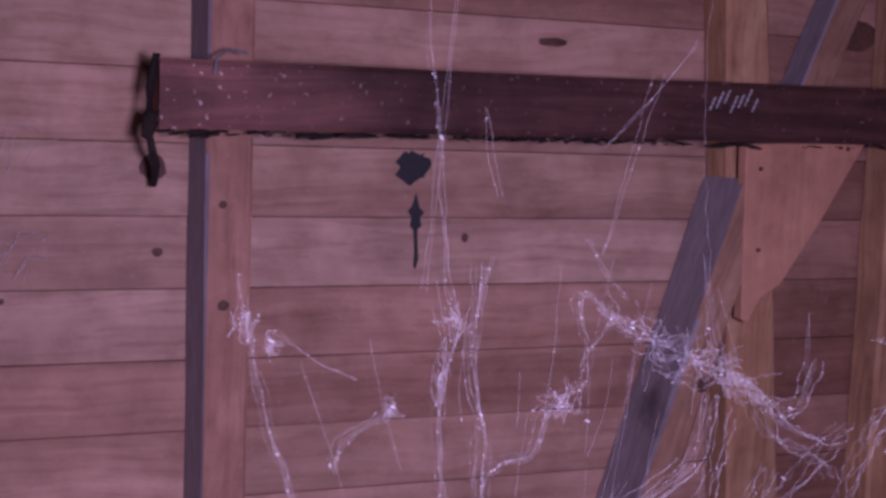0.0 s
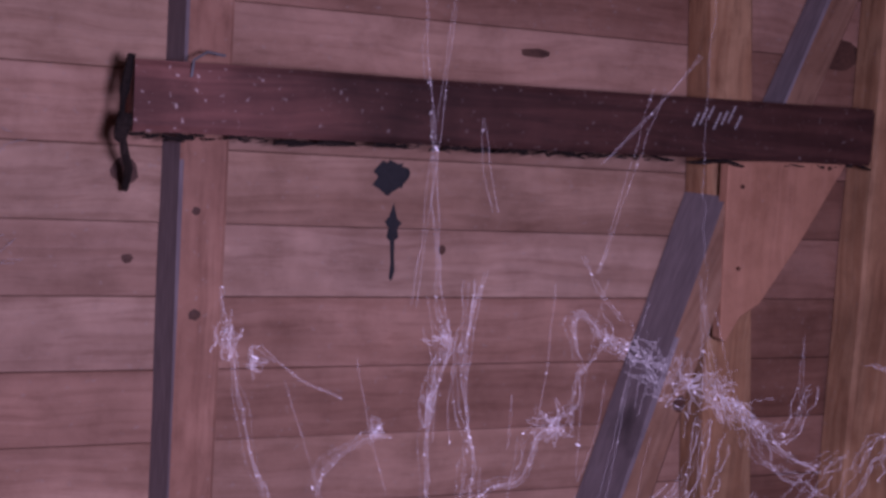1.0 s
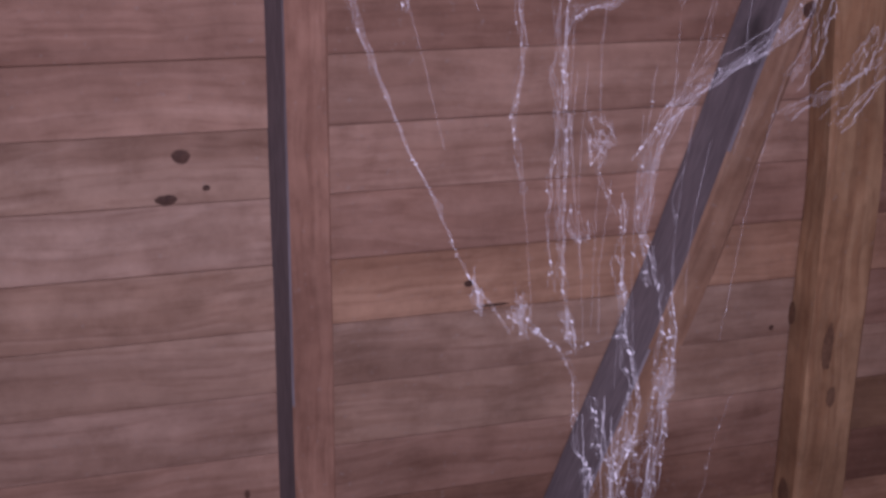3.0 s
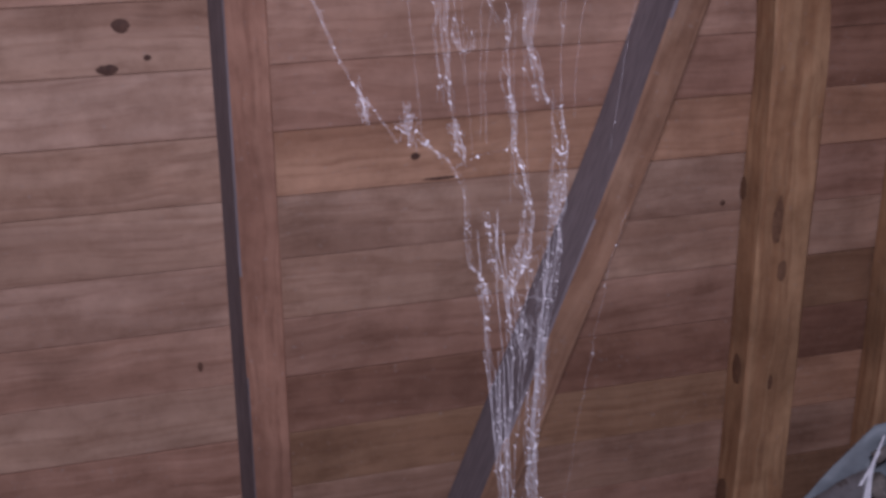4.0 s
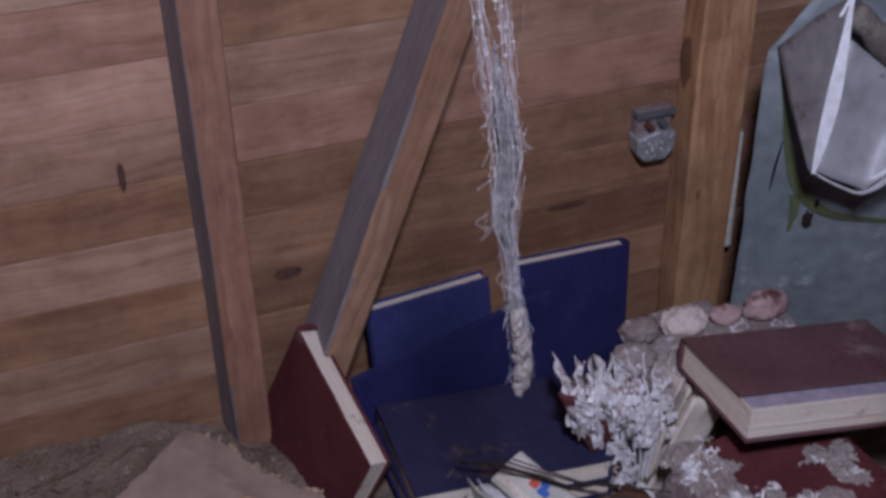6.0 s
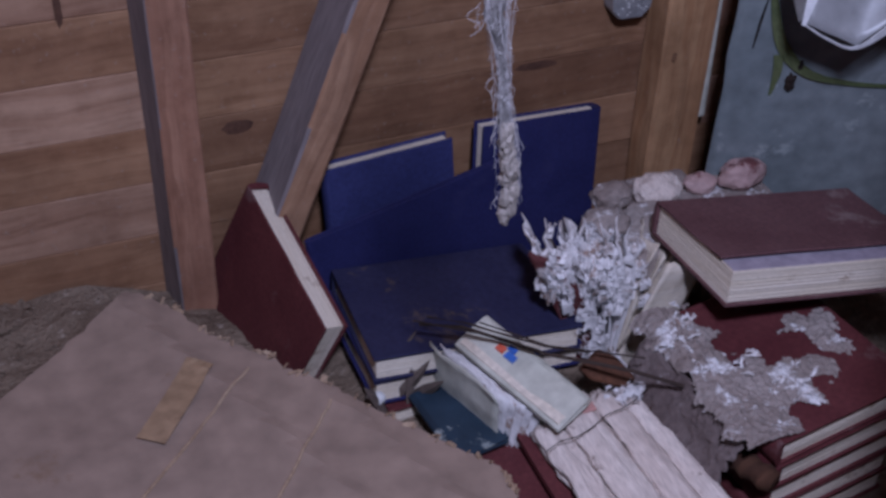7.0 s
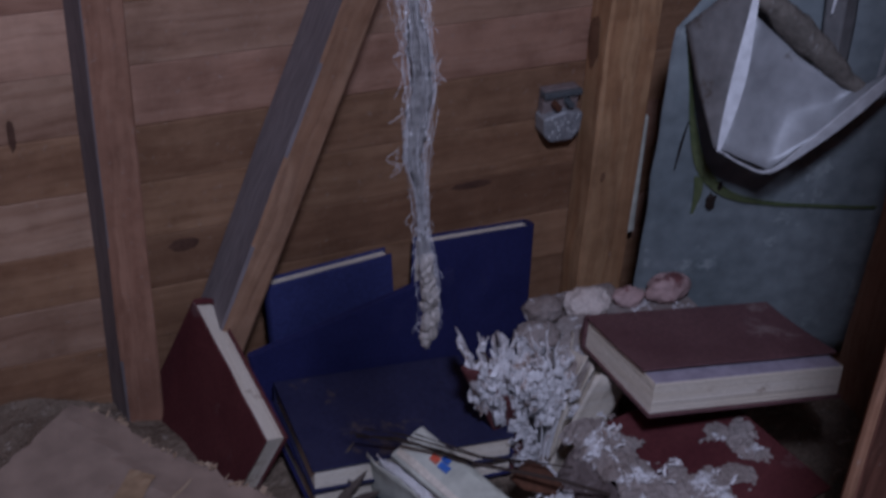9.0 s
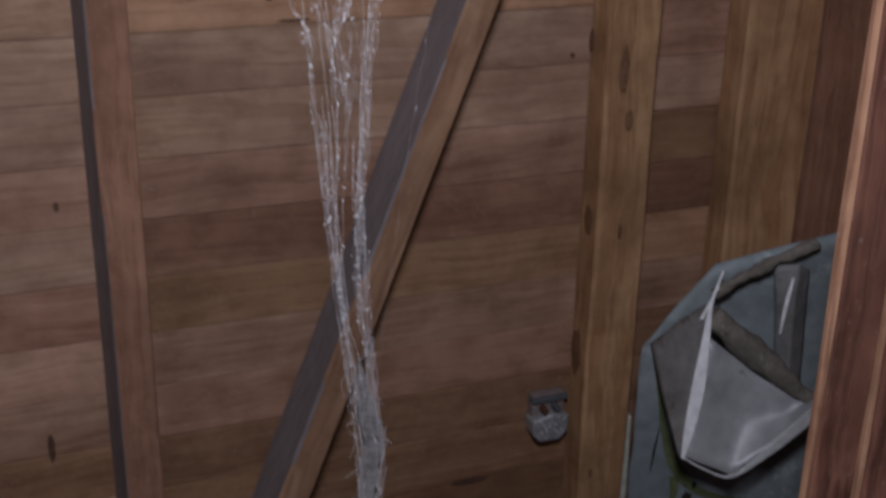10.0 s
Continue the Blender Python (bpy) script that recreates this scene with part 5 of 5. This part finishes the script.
for k, xz in enumerate((
    [(0.251, 1.406), (0.28, 1.385), (0.307, 1.376), (0.325, 1.385)],
    [(0.307, 1.376), (0.29, 1.36), (0.272, 1.344), (0.25, 1.32), (0.235, 1.3)],
    [(0.251, 1.406), (0.262, 1.38), (0.29, 1.37), (0.31, 1.35)],
    [(0.359, 1.393), (0.345, 1.38), (0.33, 1.355), (0.32, 1.32)],
    [(0.375, 1.44), (0.36, 1.437), (0.345, 1.44)],
    [(0.37, 1.4), (0.359, 1.393), (0.35, 1.39), (0.34, 1.37)],
    [(0.225, 1.4), (0.222, 1.375), (0.215, 1.35), (0.2, 1.33)],
    [(0.295, 1.427), (0.28, 1.4), (0.265, 1.395)],
    [(0.26, 1.36), (0.24, 1.33), (0.2, 1.31)],
)):
    for j in range(5):
        off = [(x + 0.006 * noise.noise(Vector((z * 20, k, j * 3.1))), z + 0.006 * noise.noise(Vector((x * 20, j, k * 2.1)))) for x, z in xz]
        strand(b, flecks, off, 0.00011 + 0.00008 * (j == 0), 0.0045, 0.8, 200 + k * 3 + j * 0.4, 0.005 * (j - 2), 6)
tagged(part("torn_curtain", b, M_SILK, web, "torn ragged shreds of silk"), kind="stuff")

# the rope into which the curtain gathers: middle line and half width by height
ROPE = [(1.2, 0.112, 0.034), (1.1, 0.114, 0.024), (1.0, 0.1145, 0.0155), (0.9, 0.121, 0.0115), (0.834, 0.128, 0.0115), (0.785, 0.135, 0.012), (0.74, 0.13, 0.0095), (0.7, 0.138, 0.0042), (0.672, 0.14, 0.0054), (0.63, 0.1465, 0.0078), (0.6, 0.148, 0.008), (0.576, 0.147, 0.006)]


def rope_at(z):
    for (za, ca, wa), (zb, cb, wb) in zip(ROPE, ROPE[1:]):
        if za >= z >= zb:
            f = (za - z) / (za - zb)
            return ca + (cb - ca) * f, wa + (wb - wa) * f
    return ROPE[-1][1:]


def rope_strand(bm, z0, z1, side, back, radius, seed, lumps, thick=0.7):
    n = max(3, int((z0 - z1) / 0.03))
    pts = []
    for k in range(n + 1):
        z = z0 + (z1 - z0) * k / n
        c, w = rope_at(z)
        sd = max(-1, min(1, side + 0.35 * noise.noise(Vector((z * 9, seed, 1)))))
        if z > 0.86:
            sd = math.copysign(abs(sd) ** 0.45, sd)
        pts.append((c + w * sd, z))
    strand(bm, flecks, pts, radius, 0.0012, 0.9, seed, back * rope_at((z0 + z1) / 2)[1] * thick, lumps, False)


b = bmesh.new()
for k in range(40):
    z0 = rng.uniform(0.9, 1.17)
    rope_strand(b, z0, rng.uniform(0.74, z0 - 0.06), rng.uniform(-1, 1), rng.uniform(-1, 1), rng.uniform(0.0001, 0.0003), 300 + k * 1.7, 16)
shreds = bmesh.new()
for k in range(16):
    r2 = random.Random(1500 + k)
    x, z = -0.2 + r2.gauss(0, 0.025), 1.44 + r2.choice((0.0, 0.105)) + r2.gauss(0, 0.008)
    strand(shreds, flecks, [(x, z - 0.024), (x + 0.012, z + r2.gauss(0, 0.004)), (x + 0.03, z + r2.gauss(0, 0.007))], 0.0003, 0.003, 0.8, 700 + k, 0.583, 1)
tagged(part("shred_mass", shreds, M_SILK, web, "shreds of web on the boards"), kind="stuff")
tagged(part("gathered_silk", b, M_SILK, web, "gathered dusty strands"), kind="stuff")
b = bmesh.new()
for k in range(50):
    z0 = rng.uniform(0.66, 0.88)
    rope_strand(b, z0, max(0.612, z0 - rng.uniform(0.05, 0.2)), rng.uniform(-1, 1), rng.uniform(-1, 1), rng.uniform(0.00012, 0.00036), 400 + k * 1.3, 4, 0.9)
for k in range(130):
    r2 = random.Random(1700 + k)
    z = r2.uniform(0.6, 0.89)
    c, w = rope_at(z)
    x = c + w * r2.choice((-1, 1)) * r2.uniform(0.5, 1.0)
    fluff = [(x, z), (x + r2.gauss(0, 0.003), z - r2.uniform(0.003, 0.012)), (x + r2.gauss(0, 0.004), z - r2.uniform(0.01, 0.024))]
    strand(b, flecks, fluff, r2.uniform(0.00012, 0.0003), 0.002, 1.1, 900 + k * 1.1, r2.uniform(-0.6, 0.2) * w, 0, False)
tagged(part("rope_strand", b, M_SILK, web, "thick twisted rope of old silk"), kind="stuff")
b = bmesh.new()
rings = []
for k in range(150):
    z = 0.87 - 0.278 * k / 149
    c, w = rope_at(z)
    thin = min(1.0, (0.875 - z) / 0.06)
    ring = []
    for j in range(18):
        a = 2 * math.pi * j / 18
        q = Vector((math.cos(a), math.sin(a), z * 60))
        lump = 0.62 + 0.34 * noise.noise(q * 1.3) + 0.3 * noise.noise(Vector((q.x * 3.1, q.y * 3.1, z * 190)))
        ring.append(b.verts.new((c + w * lump * thin * math.cos(a), WEB_Y + 0.62 * w * lump * thin * math.sin(a), z)))
    rings.append(ring)
for r0, r1 in zip(rings, rings[1:]):
    for j in range(18):
        b.faces.new((r0[j], r0[(j + 1) % 18], r1[(j + 1) % 18], r1[j]))
part("rope", b, M_SILK_FELT, web, "felted lumpy rope of old silk", True)
b = bmesh.new()
for k in range(34):
    z = 0.584 + 0.07 * (k / 33)
    c, w = rope_at(z)
    crumpled(b, (c + rng.uniform(-0.35, 0.35) * w, WEB_Y + rng.uniform(-0.4, 0.4) * w, z), (w * 0.6, w * 0.6, 0.008), k * 2.3, 0.6, 2.5, 2)
tagged(part("tip", b, M_SILK_GREY, web, "matted grey-brown tip"), kind="stuff")
tagged(part("fleck_dust", flecks, M_FLECK, web, "white flecks of husk and dust"), kind="stuff")


# ---- knots in the timber ----
def knot(parent, x, y, z, rx, rz, seed, material=M_KNOT):
    b = bmesh.new()
    rim = [b.verts.new((x + px, y - 0.0007, z + pz)) for px, pz in ragged(0, 0, rx, rz, 14, seed, 0.14)]
    mid = b.verts.new((x, y - 0.0012, z))
    for i in range(14):
        b.faces.new((rim[i], rim[(i + 1) % 14], mid))
    return part("knot", b, material, parent)


for i, (x, z, rx, rz) in enumerate(((-0.038, 1.461, 0.0055, 0.0045), (-0.043, 1.545, 0.018, 0.019), (-0.097, 1.183, 0.009, 0.0075), (-0.113, 1.139, 0.011, 0.0055), (-0.073, 1.149, 0.004, 0.003), (0.594, 0.926, 0.0035, 0.0035), (-0.185, 1.414, 0.004, 0.003),
                                    (0.047, 1.047, 0.0035, 0.012), (-0.045, 0.797, 0.003, 0.006), (-0.079, 0.49, 0.004, 0.02), (0.207, 1.02, 0.006, 0.004), (0.235, 0.992, 0.02, 0.0018), (0.29, 1.475, 0.004, 0.005), (0.095, 0.315, 0.018, 0.009), (0.47, 0.325, 0.03, 0.006), (0.385, 1.69, 0.018, 0.005))):
    knot(wall_north, x, 0, z, rx, rz, 50 + i)
for i, (x, z, rx, rz) in enumerate(((0.016, 1.512, 0.004, 0.004), (0.018, 1.414, 0.006, 0.005), (0.022, 1.62, 0.003, 0.003))):
    knot(stud_west, x, -0.0512, z, rx, rz, 80 + i)
for i, (x, z, rx, rz) in enumerate(((0.64, 0.915, 0.01, 0.024), (0.634, 0.335, 0.005, 0.005), (0.652, 0.85, 0.009, 0.01), (0.651, 0.7, 0.004, 0.009))):
    knot(stud_east, x, -0.0522, z, rx * 0.7, rz * 1.3, 90 + i, M_KNOT_SOFT)
for i, (y, z, ry, rz) in enumerate(((-0.03, 0.713, 0.011, 0.02), (-0.02, 0.515, 0.013, 0.034), (-0.008, 0.945, 0.007, 0.014))):
    ob = knot(stud_east, 0, 0, 0, ry, rz, 130 + i, M_KNOT_SOFT)
    ob.matrix_world = pose(0.6165, y, z, 0, 0, -90)
knot(brace, -0.005, -0.0865, 1.392, 0.008, 0.009, 99)
knot(wall_north, 0.79, 0, 1.72, 0.03, 0.02, 101)


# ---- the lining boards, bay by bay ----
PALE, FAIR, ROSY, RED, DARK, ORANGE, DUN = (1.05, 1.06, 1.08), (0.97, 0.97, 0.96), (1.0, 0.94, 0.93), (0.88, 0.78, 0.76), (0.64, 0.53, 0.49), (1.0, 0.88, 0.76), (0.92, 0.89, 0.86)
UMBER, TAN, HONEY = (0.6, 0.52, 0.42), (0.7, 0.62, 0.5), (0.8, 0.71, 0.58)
# browner tones low down also carry part of the shade there
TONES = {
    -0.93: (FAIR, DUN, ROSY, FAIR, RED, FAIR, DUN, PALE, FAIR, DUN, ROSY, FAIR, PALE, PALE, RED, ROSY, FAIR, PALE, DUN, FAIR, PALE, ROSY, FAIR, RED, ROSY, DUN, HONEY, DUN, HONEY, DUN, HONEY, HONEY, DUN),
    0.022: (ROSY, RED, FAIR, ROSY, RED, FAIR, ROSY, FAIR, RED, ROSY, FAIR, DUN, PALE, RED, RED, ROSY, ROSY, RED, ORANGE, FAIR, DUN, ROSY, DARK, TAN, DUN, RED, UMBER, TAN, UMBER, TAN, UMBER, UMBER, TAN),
    # east bay: redder boards, with the stud's shadow put into their tones too
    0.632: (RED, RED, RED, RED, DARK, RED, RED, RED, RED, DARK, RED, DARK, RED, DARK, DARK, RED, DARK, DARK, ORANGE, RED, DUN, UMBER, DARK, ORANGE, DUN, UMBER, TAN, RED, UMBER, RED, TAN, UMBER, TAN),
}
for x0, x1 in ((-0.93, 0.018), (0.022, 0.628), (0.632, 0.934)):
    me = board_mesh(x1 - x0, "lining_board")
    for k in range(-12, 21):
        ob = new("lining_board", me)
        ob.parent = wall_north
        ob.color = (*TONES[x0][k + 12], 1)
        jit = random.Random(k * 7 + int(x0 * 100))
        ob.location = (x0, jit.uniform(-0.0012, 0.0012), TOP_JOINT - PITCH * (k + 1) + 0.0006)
